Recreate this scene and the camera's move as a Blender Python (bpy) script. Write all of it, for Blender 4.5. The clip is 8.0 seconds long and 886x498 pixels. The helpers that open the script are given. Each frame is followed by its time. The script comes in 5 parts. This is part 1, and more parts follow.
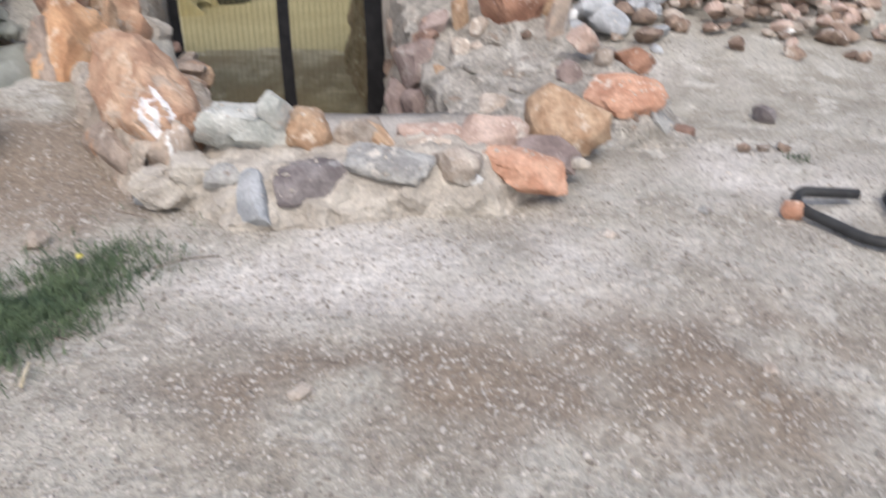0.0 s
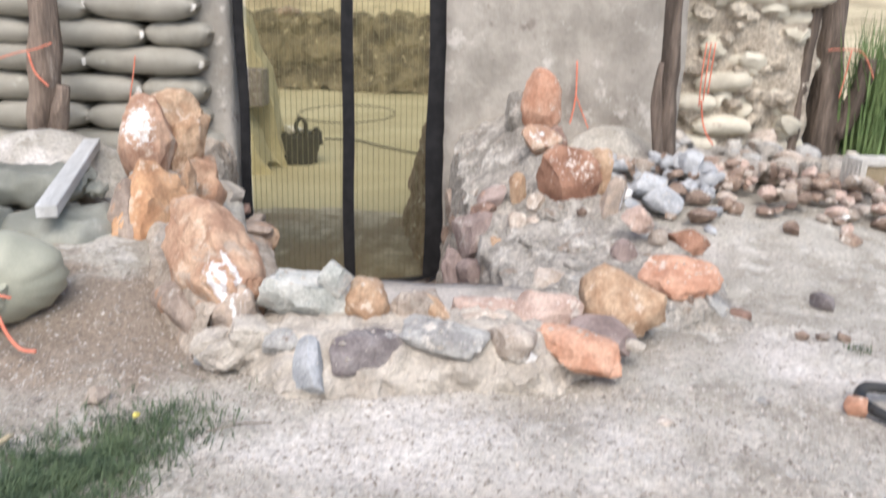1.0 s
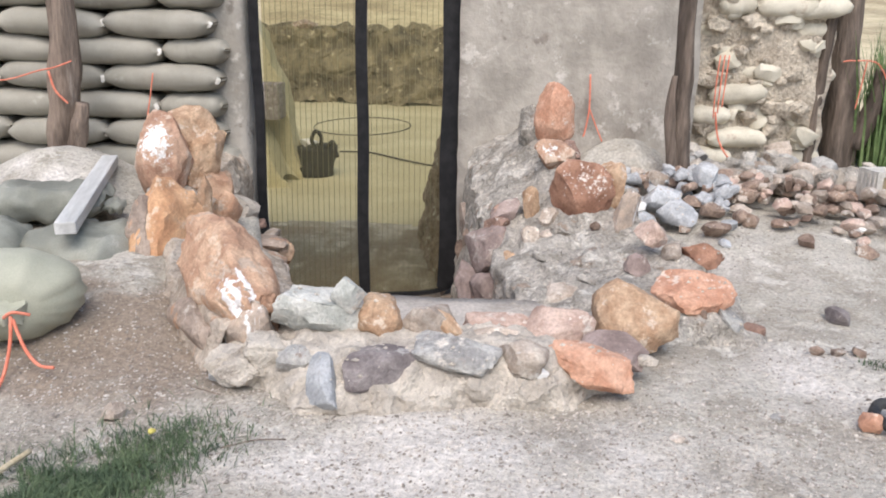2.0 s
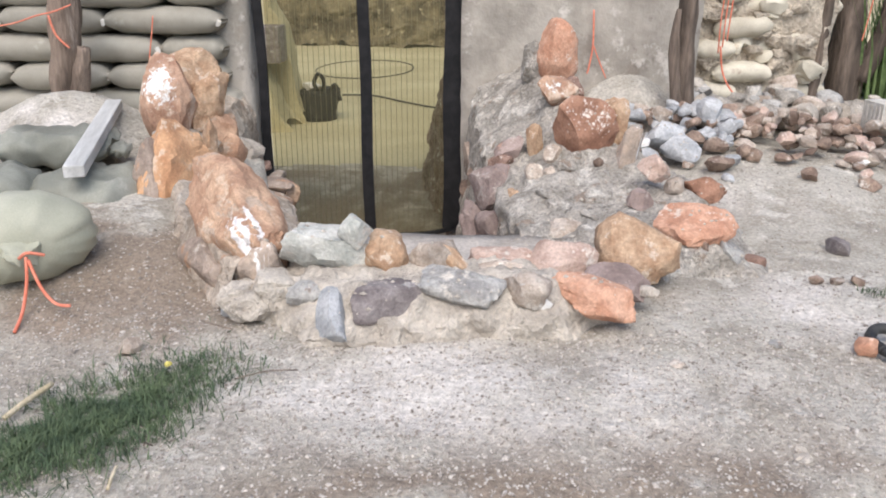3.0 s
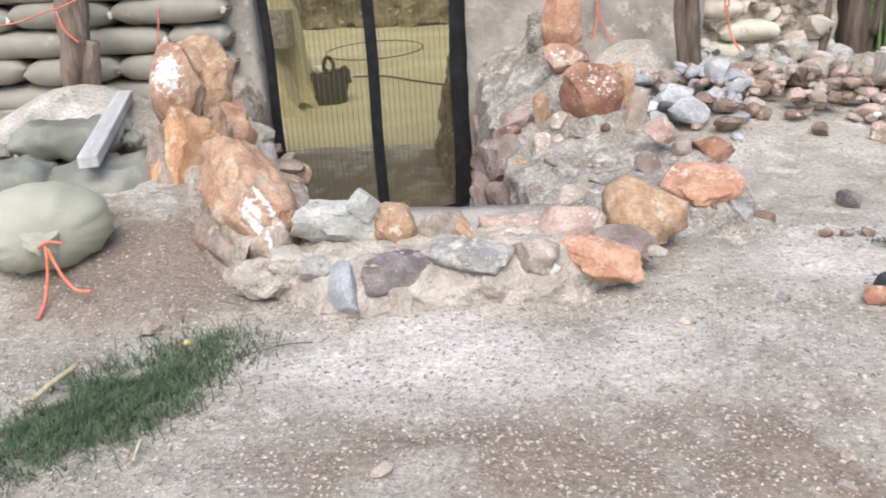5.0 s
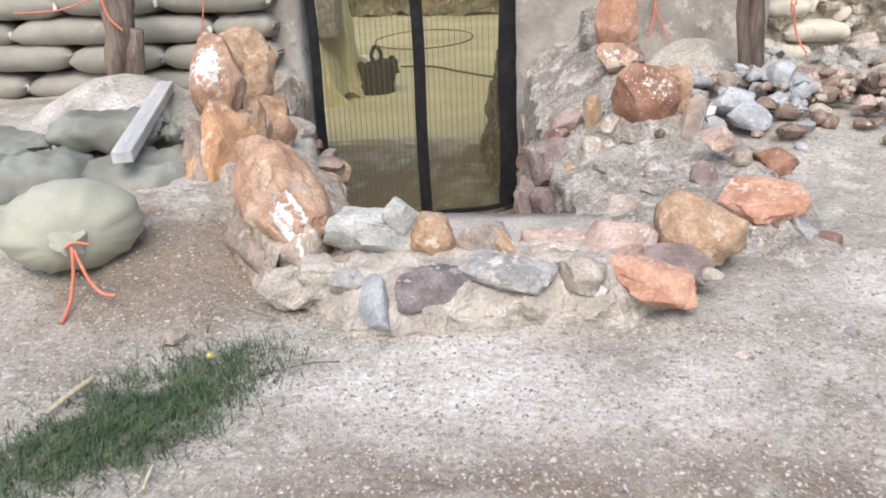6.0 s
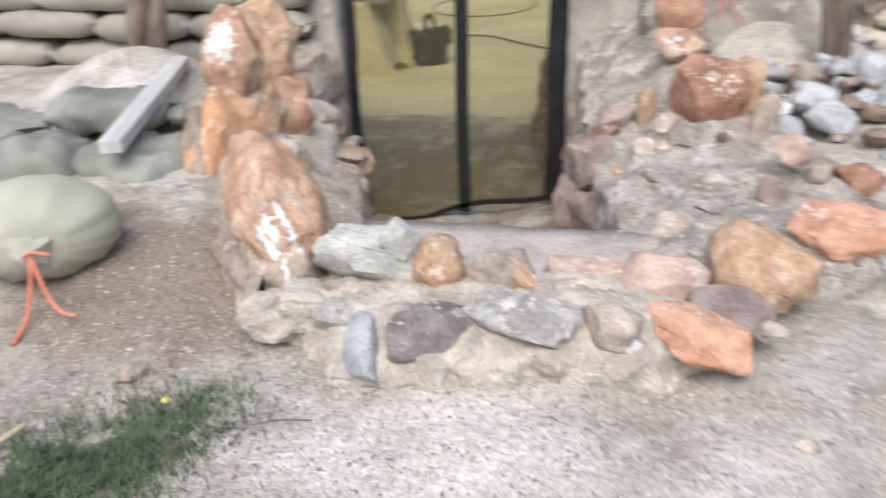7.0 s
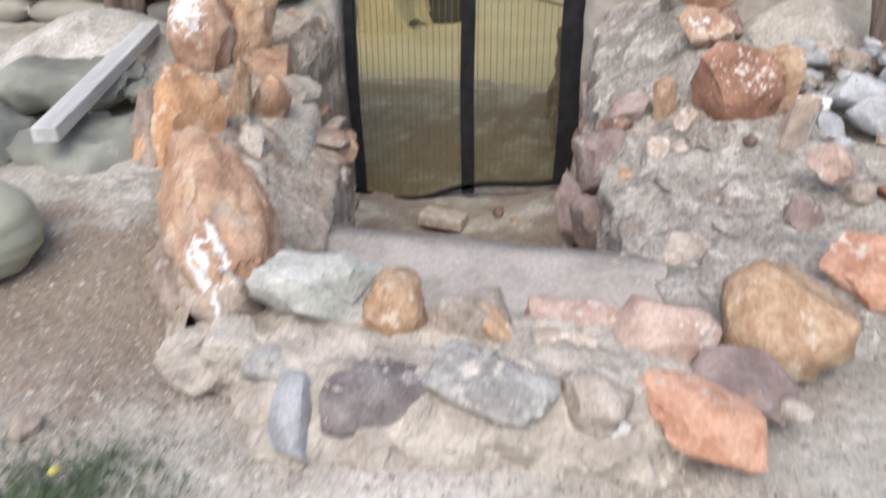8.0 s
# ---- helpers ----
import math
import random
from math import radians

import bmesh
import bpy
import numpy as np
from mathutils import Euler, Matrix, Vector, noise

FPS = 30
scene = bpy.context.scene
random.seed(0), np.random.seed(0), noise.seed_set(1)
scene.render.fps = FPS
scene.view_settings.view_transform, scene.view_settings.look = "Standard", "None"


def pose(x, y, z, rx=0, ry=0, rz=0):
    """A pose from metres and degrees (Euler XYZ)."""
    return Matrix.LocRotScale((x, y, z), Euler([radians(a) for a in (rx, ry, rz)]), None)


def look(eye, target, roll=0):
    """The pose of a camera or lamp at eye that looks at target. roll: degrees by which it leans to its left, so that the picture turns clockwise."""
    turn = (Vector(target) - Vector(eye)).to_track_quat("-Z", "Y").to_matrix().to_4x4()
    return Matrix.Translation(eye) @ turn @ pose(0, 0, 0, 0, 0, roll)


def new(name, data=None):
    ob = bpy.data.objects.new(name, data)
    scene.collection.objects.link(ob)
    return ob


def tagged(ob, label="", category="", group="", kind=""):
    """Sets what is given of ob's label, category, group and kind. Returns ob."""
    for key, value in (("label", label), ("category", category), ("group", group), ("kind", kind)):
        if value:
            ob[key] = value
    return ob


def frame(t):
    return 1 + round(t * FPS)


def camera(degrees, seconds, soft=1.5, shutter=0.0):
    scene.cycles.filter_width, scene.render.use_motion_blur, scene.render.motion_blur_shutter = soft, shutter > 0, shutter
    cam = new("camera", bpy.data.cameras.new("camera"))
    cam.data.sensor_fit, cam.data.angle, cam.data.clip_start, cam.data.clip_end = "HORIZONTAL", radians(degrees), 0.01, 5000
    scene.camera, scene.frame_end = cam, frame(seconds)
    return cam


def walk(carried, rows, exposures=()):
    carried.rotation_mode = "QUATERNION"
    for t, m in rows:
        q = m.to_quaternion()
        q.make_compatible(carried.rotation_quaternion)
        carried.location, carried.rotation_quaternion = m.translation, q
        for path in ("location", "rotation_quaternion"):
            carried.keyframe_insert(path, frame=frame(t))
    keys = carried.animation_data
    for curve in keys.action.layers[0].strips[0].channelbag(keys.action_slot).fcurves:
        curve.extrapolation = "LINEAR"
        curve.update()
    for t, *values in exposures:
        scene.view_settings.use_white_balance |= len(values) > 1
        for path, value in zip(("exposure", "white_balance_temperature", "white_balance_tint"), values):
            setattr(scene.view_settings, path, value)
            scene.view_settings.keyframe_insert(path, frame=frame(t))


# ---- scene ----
cam = camera(58.0, 8.0, soft=1.8, shutter=0.5)
PATH = [
    (0, (0.169, -0.217, 1.003), (0.244, 1.56, 0.088), 0.2),
    (0.5, (0.143, -0.214, 1.039), (0.091, 1.643, 0.297), 0.8),
    (1, (0.15, -0.222, 1.065), (0.1, 1.699, 0.509), 1.6),
    (1.2, (0.17, -0.224, 1.072), (0.119, 1.717, 0.589), 2.2),
    (2.3, (0.162, -0.239, 1.089), (0.062, 1.677, 0.522), 0.8),
    (2.5, (0.168, -0.247, 1.082), (0.084, 1.661, 0.489), 0.6),
    (3, (0.169, -0.28, 1.071), (0.067, 1.604, 0.407), 0.1),
    (3.5, (0.19, -0.302, 1.063), (0.132, 1.574, 0.372), -1.5),
    (4, (0.199, -0.314, 1.058), (0.114, 1.554, 0.348), -2.9),
    (4.5, (0.215, -0.319, 1.056), (0.12, 1.55, 0.35), -3.4),
    (5, (0.211, -0.322, 1.053), (0.057, 1.541, 0.342), -3.2),
    (5.2, (0.211, -0.318, 1.058), (0.025, 1.542, 0.348), -3.0),
    (6.3, (0.216, -0.035, 1.076), (-0.053, 1.794, 0.313), -2.5),
    (6.5, (0.218, 0.062, 1.079), (-0.002, 1.886, 0.287), -3.1),
    (6.8, (0.24, 0.207, 1.105), (0.03, 2.018, 0.290), -1.8),
    (7, (0.287, 0.286, 1.089), (-0.114, 2.071, 0.282), -1.7),
    (7.2, (0.35, 0.386, 1.124), (-0.164, 2.127, 0.283), -2.8),
    (7.5, (0.381, 0.481, 1.1), (-0.123, 2.159, 0.136), -4.1),
    (7.6, (0.376, 0.523, 1.11), (-0.107, 2.183, 0.104), -3.4),
    (7.8, (0.361, 0.615, 1.122), (-0.109, 2.289, 0.134), -1.6),
    (8, (0.339, 0.723, 1.121), (-0.108, 2.444, 0.205), -0.6),
]
walk(cam, [(t, look(eye, target, roll)) for t, eye, target, roll in PATH],
     [(0, 0.38), (0.5, 0.58), (1.0, 0.66), (2.3, 0.50), (2.5, 0.48), (3.5, 0.58), (4.5, 0.65), (5.2, 0.61), (6.5, 0.60), (7.2, 0.60), (7.6, 0.62), (8, 0.48)])

# ---- light: an overcast sky with a weak, wide sun ----
world = bpy.data.worlds.new("world")
scene.world = world
world.use_nodes = True
wn = world.node_tree.nodes
sky = wn.new("ShaderNodeTexSky")
sky.sky_type = "NISHITA"
sky.sun_disc = False
sky.sun_elevation, sky.sun_rotation = radians(52), radians(200)
sky.dust_density = 3.0
world.node_tree.links.new(sky.outputs[0], wn["Background"].inputs[0])
wn["Background"].inputs[1].default_value = 0.15
sun_data = bpy.data.lights.new("sun", "SUN")
sun_data.energy, sun_data.angle, sun_data.color = 1.3, radians(30), (1.0, 0.965, 0.91)
sun = new("sun", sun_data)
sun.matrix_world = look((0, 0, 0), (-math.sin(radians(200)) * 0.62 * -1, -math.cos(radians(200)) * 0.62 * -1 * -1, -0.79))


# ---- materials ----
def material(name, dark, light, patch=None, scale=6.0, fine=60.0, rough=0.9, bump=0.4, bump_dist=0.01, patch_at=0.62, patch_scale=2.0,
             stretch=(1, 1, 1), vary=0.0, world_space=False, speck=0.35, metal=0.0, dust=None, dust_at=0.58, stains=(), patch_stretch=None, paint=None):
    """Two-tone noise, fine grain, optional patches of a third colour, relief."""
    m = bpy.data.materials.new(name)
    m.use_nodes = True
    nodes, links = m.node_tree.nodes, m.node_tree.links
    bsdf = nodes["Principled BSDF"]
    if world_space:
        where = nodes.new("ShaderNodeNewGeometry").outputs["Position"]
    else:
        info = nodes.new("ShaderNodeObjectInfo")
        add = nodes.new("ShaderNodeVectorMath")
        add.operation = "MULTIPLY_ADD"
        links.new(info.outputs["Random"], add.inputs[0])
        add.inputs[1].default_value = (17, 31, 23)
        links.new(nodes.new("ShaderNodeTexCoord").outputs["Object"], add.inputs[2])
        where = add.outputs[0]
    mp = nodes.new("ShaderNodeMapping")
    mp.inputs["Scale"].default_value = stretch
    links.new(where, mp.inputs[0])

    def tex(sc, detail=4, r=0.6, along=None):
        n = nodes.new("ShaderNodeTexNoise")
        n.inputs["Scale"].default_value, n.inputs["Detail"].default_value, n.inputs["Roughness"].default_value = sc, detail, r
        if along:
            own = nodes.new("ShaderNodeMapping")
            own.inputs["Scale"].default_value = along
            links.new(where, own.inputs[0])
            links.new(own.outputs[0], n.inputs["Vector"])
        else:
            links.new(mp.outputs[0], n.inputs["Vector"])
        return n.outputs["Fac"]

    def ramp(src, lo, hi):
        r = nodes.new("ShaderNodeMapRange")
        r.interpolation_type = "SMOOTHSTEP"
        r.inputs["From Min"].default_value, r.inputs["From Max"].default_value = lo, hi
        links.new(src, r.inputs["Value"])
        return r.outputs[0]

    def mix(fac, a, b, kind="MIX"):
        x = nodes.new("ShaderNodeMix")
        x.data_type, x.blend_type = "RGBA", kind
        for sock, v in ((x.inputs["Factor"], fac), (x.inputs["A"], a), (x.inputs["B"], b)):
            if isinstance(v, bpy.types.NodeSocket):
                links.new(v, sock)
            else:
                sock.default_value = v if isinstance(v, float) else (*v, 1)
        return x.outputs["Result"]

    big, small = tex(scale), tex(fine, 3, 0.7)
    col = mix(ramp(big, 0.35, 0.65), dark, light)
    if patch:
        col = mix(ramp(tex(patch_scale, 5, 0.65, patch_stretch), patch_at, patch_at + 0.07), col, patch)
    if dust:
        col = mix(ramp(tex(patch_scale * 0.6 + 3, 6, 0.7), dust_at, dust_at + 0.1), col, dust)
    for attribute, colour in stains:
        at = nodes.new("ShaderNodeAttribute")
        at.attribute_name = attribute
        col = mix(at.outputs["Fac"], col, colour)
    if paint:
        at = nodes.new("ShaderNodeAttribute")
        at.attribute_name = "paint"
        rag = nodes.new("ShaderNodeMath")
        rag.operation = "MULTIPLY_ADD"
        links.new(tex(38, 5, 0.7), rag.inputs[0])
        rag.inputs[1].default_value = 1.5
        links.new(at.outputs["Fac"], rag.inputs[2])
        col = mix(ramp(rag.outputs[0], 1.16, 1.32), col, paint)
    grain = nodes.new("ShaderNodeMapRange")
    grain.inputs["From Min"].default_value, grain.inputs["From Max"].default_value = 0.25, 0.75
    grain.inputs["To Min"].default_value, grain.inputs["To Max"].default_value = 1 - speck, 1 + speck
    links.new(small, grain.inputs["Value"])
    col = mix(1.0, col, grain.outputs[0], "MULTIPLY")
    if vary:
        rnd = nodes.new("ShaderNodeMapRange")
        rnd.inputs["To Min"].default_value, rnd.inputs["To Max"].default_value = 1 - vary, 1 + vary
        links.new(nodes.new("ShaderNodeObjectInfo").outputs["Random"], rnd.inputs["Value"])
        col = mix(1.0, col, rnd.outputs[0], "MULTIPLY")
    links.new(col, bsdf.inputs["Base Color"])
    bsdf.inputs["Roughness"].default_value, bsdf.inputs["Metallic"].default_value = rough, metal
    bsdf.inputs["Specular IOR Level"].default_value = 0.3
    both = nodes.new("ShaderNodeMath")
    both.operation = "ADD"
    links.new(big, both.inputs[0]), links.new(small, both.inputs[1])
    bp = nodes.new("ShaderNodeBump")
    bp.inputs["Strength"].default_value, bp.inputs["Distance"].default_value = bump, bump_dist
    links.new(both.outputs[0], bp.inputs["Height"])
    links.new(bp.outputs[0], bsdf.inputs["Normal"])
    return m


# the brown stain marks moist soil and also paints shade on the doorway floor
GROUND = material("gravelly_soil", (0.323, 0.292, 0.245), (0.470, 0.442, 0.388), (0.545, 0.518, 0.465), scale=3.5, fine=58, bump=0.9, bump_dist=0.013,
                  patch_at=0.55, patch_scale=5, world_space=True, speck=0.38, stains=(("lime", (0.65, 0.61, 0.57)), ("damp_shade", (0.25, 0.195, 0.15))))
SAND = material("yellow_sand", (0.44, 0.395, 0.25), (0.56, 0.51, 0.34), scale=0.5, fine=20, bump=0.4, world_space=True, speck=0.15)
HILL = material("dry_hillside", (0.36, 0.29, 0.18), (0.60, 0.52, 0.34), (0.22, 0.2, 0.11), scale=0.4, fine=6, patch_scale=1.2, world_space=True)
BANK = material("dug_bank_rubble", (0.075, 0.06, 0.04), (0.22, 0.185, 0.12), (0.42, 0.37, 0.26), scale=1.6, fine=7, patch_scale=5, patch_at=0.6, world_space=True, bump=0.9, bump_dist=0.08)
MORTAR = material("sandy_mortar", (0.37, 0.34, 0.30), (0.58, 0.535, 0.48), (0.40, 0.32, 0.26), scale=11, fine=60, bump=1.0, bump_dist=0.035, patch_scale=9, patch_at=0.58, world_space=True, speck=0.42, dust=(0.73, 0.69, 0.63), dust_at=0.53)
CREAM = material("cream_mortar", (0.46, 0.41, 0.355), (0.66, 0.60, 0.525), (0.38, 0.33, 0.285), scale=9, fine=80, bump=1.0, bump_dist=0.016, patch_scale=8, world_space=True, speck=0.22, dust=(0.74, 0.68, 0.60), dust_at=0.57)
RUBBLE_FACE = material("mud_rubble_face", (0.35, 0.29, 0.235), (0.55, 0.475, 0.40), (0.46, 0.29, 0.20), scale=7, fine=50, bump=1.0, bump_dist=0.022, patch_scale=5, patch_at=0.58, world_space=True, dust=(0.62, 0.565, 0.49), dust_at=0.54)
PLASTER = material("mud_plaster", (0.31, 0.285, 0.25), (0.44, 0.405, 0.36), (0.265, 0.235, 0.205), scale=3.2, fine=16, bump=0.4, bump_dist=0.03, patch_scale=3.5, patch_at=0.6, world_space=True, speck=0.1, dust=(0.58, 0.545, 0.50), dust_at=0.58)
STEP = material("worn_cement", (0.37, 0.335, 0.30), (0.50, 0.46, 0.42), scale=5, fine=60, bump=0.7, world_space=True, speck=0.25)
ORANGE = material("orange_sandstone", (0.41, 0.26, 0.165), (0.585, 0.42, 0.29), (0.66, 0.54, 0.43), scale=13, fine=80, bump=0.9, patch_at=0.58, patch_scale=11, speck=0.3, vary=0.1, dust=(0.66, 0.54, 0.44), dust_at=0.58)
DRIPPED = material("orange_sandstone_splashed", (0.41, 0.245, 0.165), (0.61, 0.415, 0.29), (0.50, 0.39, 0.31), scale=9, fine=80, bump=0.9, patch_at=0.57, patch_scale=7,
                   patch_stretch=(0.7, 0.7, 1.6), speck=0.25, world_space=True, dust=(0.66, 0.51, 0.39), dust_at=0.56, paint=(0.82, 0.79, 0.79))
SMEARED = material("stone_smeared_white", (0.36, 0.21, 0.145), (0.54, 0.36, 0.26), (0.60, 0.47, 0.37), scale=9, fine=80, bump=0.9, patch_at=0.56, patch_scale=6, patch_stretch=(1.6, 1.6, 0.5), speck=0.22, world_space=True, dust=(0.62, 0.52, 0.43), dust_at=0.57, paint=(0.83, 0.82, 0.81))
SPOTTED = material("red_stone_spotted_white", (0.24, 0.125, 0.085), (0.40, 0.225, 0.155), (0.47, 0.30, 0.22), scale=8, fine=80, bump=0.8, patch_scale=6, patch_at=0.58, speck=0.25, paint=(0.74, 0.66, 0.60))
GLOWING = material("bright_orange_sandstone", (0.48, 0.26, 0.145), (0.66, 0.41, 0.245), (0.68, 0.52, 0.39), scale=8, fine=80, bump=0.9, patch_at=0.57, patch_scale=7, speck=0.22, dust=(0.50, 0.34, 0.24), dust_at=0.6)
# rusty grey stone; also colours the shaded sides of two orange boulders
FLANK = material("rusty_grey_stone_and_shaded_flank", (0.27, 0.215, 0.18), (0.45, 0.365, 0.305), (0.48, 0.30, 0.20), scale=7, fine=60, bump=1.0, patch_scale=5, patch_at=0.56, patch_stretch=(1.5, 1.5, 0.5), speck=0.25, dust=(0.56, 0.50, 0.44), dust_at=0.57)
MAUVE = material("mauve_slab", (0.22, 0.165, 0.15), (0.38, 0.30, 0.275), (0.46, 0.30, 0.23), scale=7, fine=60, bump=0.9, patch_scale=6, patch_at=0.6, speck=0.22, vary=0.12, dust=(0.52, 0.46, 0.41), dust_at=0.56)
STREAKED = material("stone_with_white_runs", (0.40, 0.33, 0.28), (0.58, 0.46, 0.37), (0.84, 0.82, 0.80), scale=11, fine=80, bump=0.9, patch_at=0.55, patch_scale=13, patch_stretch=(2, 2, 0.22), speck=0.2, world_space=True, dust=(0.60, 0.40, 0.27), dust_at=0.6)
PINK = material("pink_stone", (0.45, 0.32, 0.265), (0.61, 0.47, 0.40), (0.66, 0.59, 0.53), scale=14, fine=80, bump=0.8, patch_scale=10, patch_at=0.58, speck=0.25, dust=(0.64, 0.585, 0.52), dust_at=0.56)
CORAL = material("coral_stone", (0.48, 0.25, 0.165), (0.64, 0.39, 0.28), (0.66, 0.54, 0.46), scale=14, fine=80, bump=0.8, patch_scale=10, patch_at=0.6, speck=0.25, dust=(0.64, 0.585, 0.52), dust_at=0.63)
RED = material("speckled_red_stone", (0.20, 0.125, 0.10), (0.36, 0.24, 0.19), (0.66, 0.58, 0.52), scale=14, fine=80, bump=0.9, patch_scale=34, patch_at=0.62, speck=0.3, dust=(0.64, 0.585, 0.52), dust_at=0.64)
SLATE = material("purple_slate", (0.17, 0.145, 0.145), (0.29, 0.26, 0.255), (0.40, 0.38, 0.37), scale=13, fine=80, bump=0.8, patch_scale=12, patch_at=0.6, speck=0.3, dust=(0.64, 0.585, 0.52), dust_at=0.64)
GREYSTONE = material("grey_stone", (0.27, 0.26, 0.25), (0.46, 0.45, 0.43), (0.24, 0.195, 0.17), scale=13, fine=80, bump=0.9, patch_scale=10, speck=0.3, vary=0.15, dust=(0.64, 0.585, 0.52), dust_at=0.56)
PALESTONE = material("pale_green_stone", (0.42, 0.43, 0.40), (0.62, 0.615, 0.575), (0.72, 0.70, 0.66), scale=12, fine=80, bump=0.9, patch_scale=10, speck=0.25, dust=(0.64, 0.585, 0.52), dust_at=0.56)
BLUESTONE = material("blue_grey_stone", (0.35, 0.36, 0.375), (0.53, 0.54, 0.555), (0.42, 0.35, 0.32), scale=14, fine=80, bump=0.7, patch_scale=12, speck=0.25, vary=0.15, dust=(0.64, 0.585, 0.52), dust_at=0.64)
BROWN = material("brown_stone", (0.20, 0.14, 0.11), (0.36, 0.27, 0.215), (0.47, 0.41, 0.36), scale=14, fine=80, bump=0.9, patch_scale=12, speck=0.3, vary=0.3, dust=(0.64, 0.585, 0.52), dust_at=0.56)
TAN = material("tan_stone", (0.38, 0.31, 0.255), (0.56, 0.485, 0.42), (0.60, 0.565, 0.52), scale=14, fine=80, bump=0.9, patch_scale=12, speck=0.25, vary=0.25, dust=(0.64, 0.585, 0.52), dust_at=0.56)
WHITE = material("white_quartz", (0.68, 0.66, 0.63), (0.82, 0.80, 0.77), scale=9, fine=50, bump=0.4, speck=0.1)
PEBBLE = material("gravel_chips", (0.22, 0.19, 0.165), (0.58, 0.535, 0.49), scale=45, fine=90, bump=0.2, world_space=True, speck=0.2)
BAG = material("grey_poly_bag", (0.29, 0.275, 0.235), (0.37, 0.35, 0.305), (0.42, 0.40, 0.355), scale=3, fine=160, rough=0.7, bump=0.25, bump_dist=0.004, vary=0.08, speck=0.1)
GREEN_BAG = material("grey_green_poly_bag", (0.36, 0.365, 0.29), (0.46, 0.46, 0.375), scale=3, fine=160, rough=0.65, bump=0.25, bump_dist=0.004, vary=0.06, speck=0.1)
PALE_BAG = material("dusty_cream_bag", (0.52, 0.48, 0.39), (0.67, 0.63, 0.53), (0.45, 0.37, 0.29), scale=5, fine=120, rough=0.8, bump=0.3, bump_dist=0.005, vary=0.1, patch_scale=4, speck=0.12)
MUD = material("thrown_mud", (0.42, 0.36, 0.29), (0.62, 0.555, 0.46), (0.72, 0.67, 0.58), scale=5, fine=40, bump=1.0, bump_dist=0.03, patch_scale=8, world_space=True)
BARK = material("weathered_trunk", (0.10, 0.075, 0.06), (0.27, 0.21, 0.17), (0.36, 0.31, 0.27), scale=9, fine=45, bump=1.0, bump_dist=0.02, stretch=(1, 1, 0.15), patch_scale=7)
DARKBARK = material("dark_cracked_trunk", (0.085, 0.067, 0.055), (0.21, 0.165, 0.135), (0.28, 0.235, 0.2), scale=9, fine=45, bump=1.0, bump_dist=0.02, stretch=(1, 1, 0.15), patch_scale=7, patch_at=0.6)
DULL_BAG = material("dull_grey_poly_bag", (0.21, 0.215, 0.185), (0.31, 0.315, 0.275), (0.40, 0.39, 0.35), scale=5, fine=160, rough=0.6, bump=0.3, bump_dist=0.005, vary=0.08, speck=0.12, patch_scale=5)
PLANK = material("bleached_plank", (0.48, 0.48, 0.47), (0.68, 0.68, 0.67), scale=8, fine=50, bump=0.5, stretch=(1, 0.12, 1), speck=0.15)
TWINE = material("orange_baler_twine", (0.66, 0.19, 0.12), (0.78, 0.28, 0.19), scale=20, fine=90, rough=0.6, bump=0.2, speck=0.1)
BLACK = material("black_fabric_trim", (0.012, 0.012, 0.014), (0.022, 0.022, 0.024), scale=12, fine=90, rough=0.85, bump=0.2, speck=0.1)
PIPE = material("black_rubber_hose", (0.025, 0.025, 0.027), (0.05, 0.05, 0.05), scale=12, fine=90, rough=0.6, bump=0.2, speck=0.15)
TUFT = material("frayed_white_tie", (0.62, 0.6, 0.55), (0.74, 0.72, 0.68), scale=20, fine=90, bump=0.2, speck=0.1)
GRASS = material("short_green_grass", (0.065, 0.10, 0.055), (0.12, 0.165, 0.085), (0.27, 0.26, 0.16), scale=9, fine=40, rough=0.6, bump=0.0, world_space=True, patch_scale=14, patch_at=0.66)
REED = material("tall_green_reeds", (0.10, 0.16, 0.06), (0.22, 0.31, 0.13), scale=4, fine=30, rough=0.6, bump=0.0, world_space=True)
STRAW = material("dry_stalk", (0.46, 0.38, 0.25), (0.62, 0.54, 0.40), scale=10, fine=50, bump=0.2)
BLOCKMAT = material("weathered_block", (0.50, 0.48, 0.44), (0.68, 0.66, 0.62), (0.36, 0.3, 0.22), scale=5, fine=60, bump=0.6, patch_scale=5, speck=0.2)
TANPANEL = material("brown_panel", (0.25, 0.2, 0.125), (0.33, 0.27, 0.18), scale=5, fine=60, bump=0.4, speck=0.15)
RIB = material("net_thread", (0.14, 0.125, 0.07), (0.2, 0.18, 0.1), scale=12, fine=90, bump=0.1, speck=0.1)
YELLOW = material("yellow_fruit", (0.60, 0.50, 0.10), (0.72, 0.64, 0.2), scale=20, fine=60, bump=0.1, speck=0.1)

NET = bpy.data.materials.new("olive_insect_net")
NET.use_nodes = True
nn, nl = NET.node_tree.nodes, NET.node_tree.links
thin = nn.new("ShaderNodeBsdfTransparent")
thin.inputs[0].default_value = (0.86, 0.82, 0.66, 1)
cloth = nn["Principled BSDF"]
cloth.inputs["Base Color"].default_value, cloth.inputs["Roughness"].default_value = (0.15, 0.14, 0.08, 1), 0.8
netmix = nn.new("ShaderNodeMixShader")
netmix.inputs[0].default_value = 0.27
nl.new(thin.outputs[0], netmix.inputs[1]), nl.new(cloth.outputs[0], netmix.inputs[2])
nl.new(netmix.outputs[0], nn["Material Output"].inputs[0])


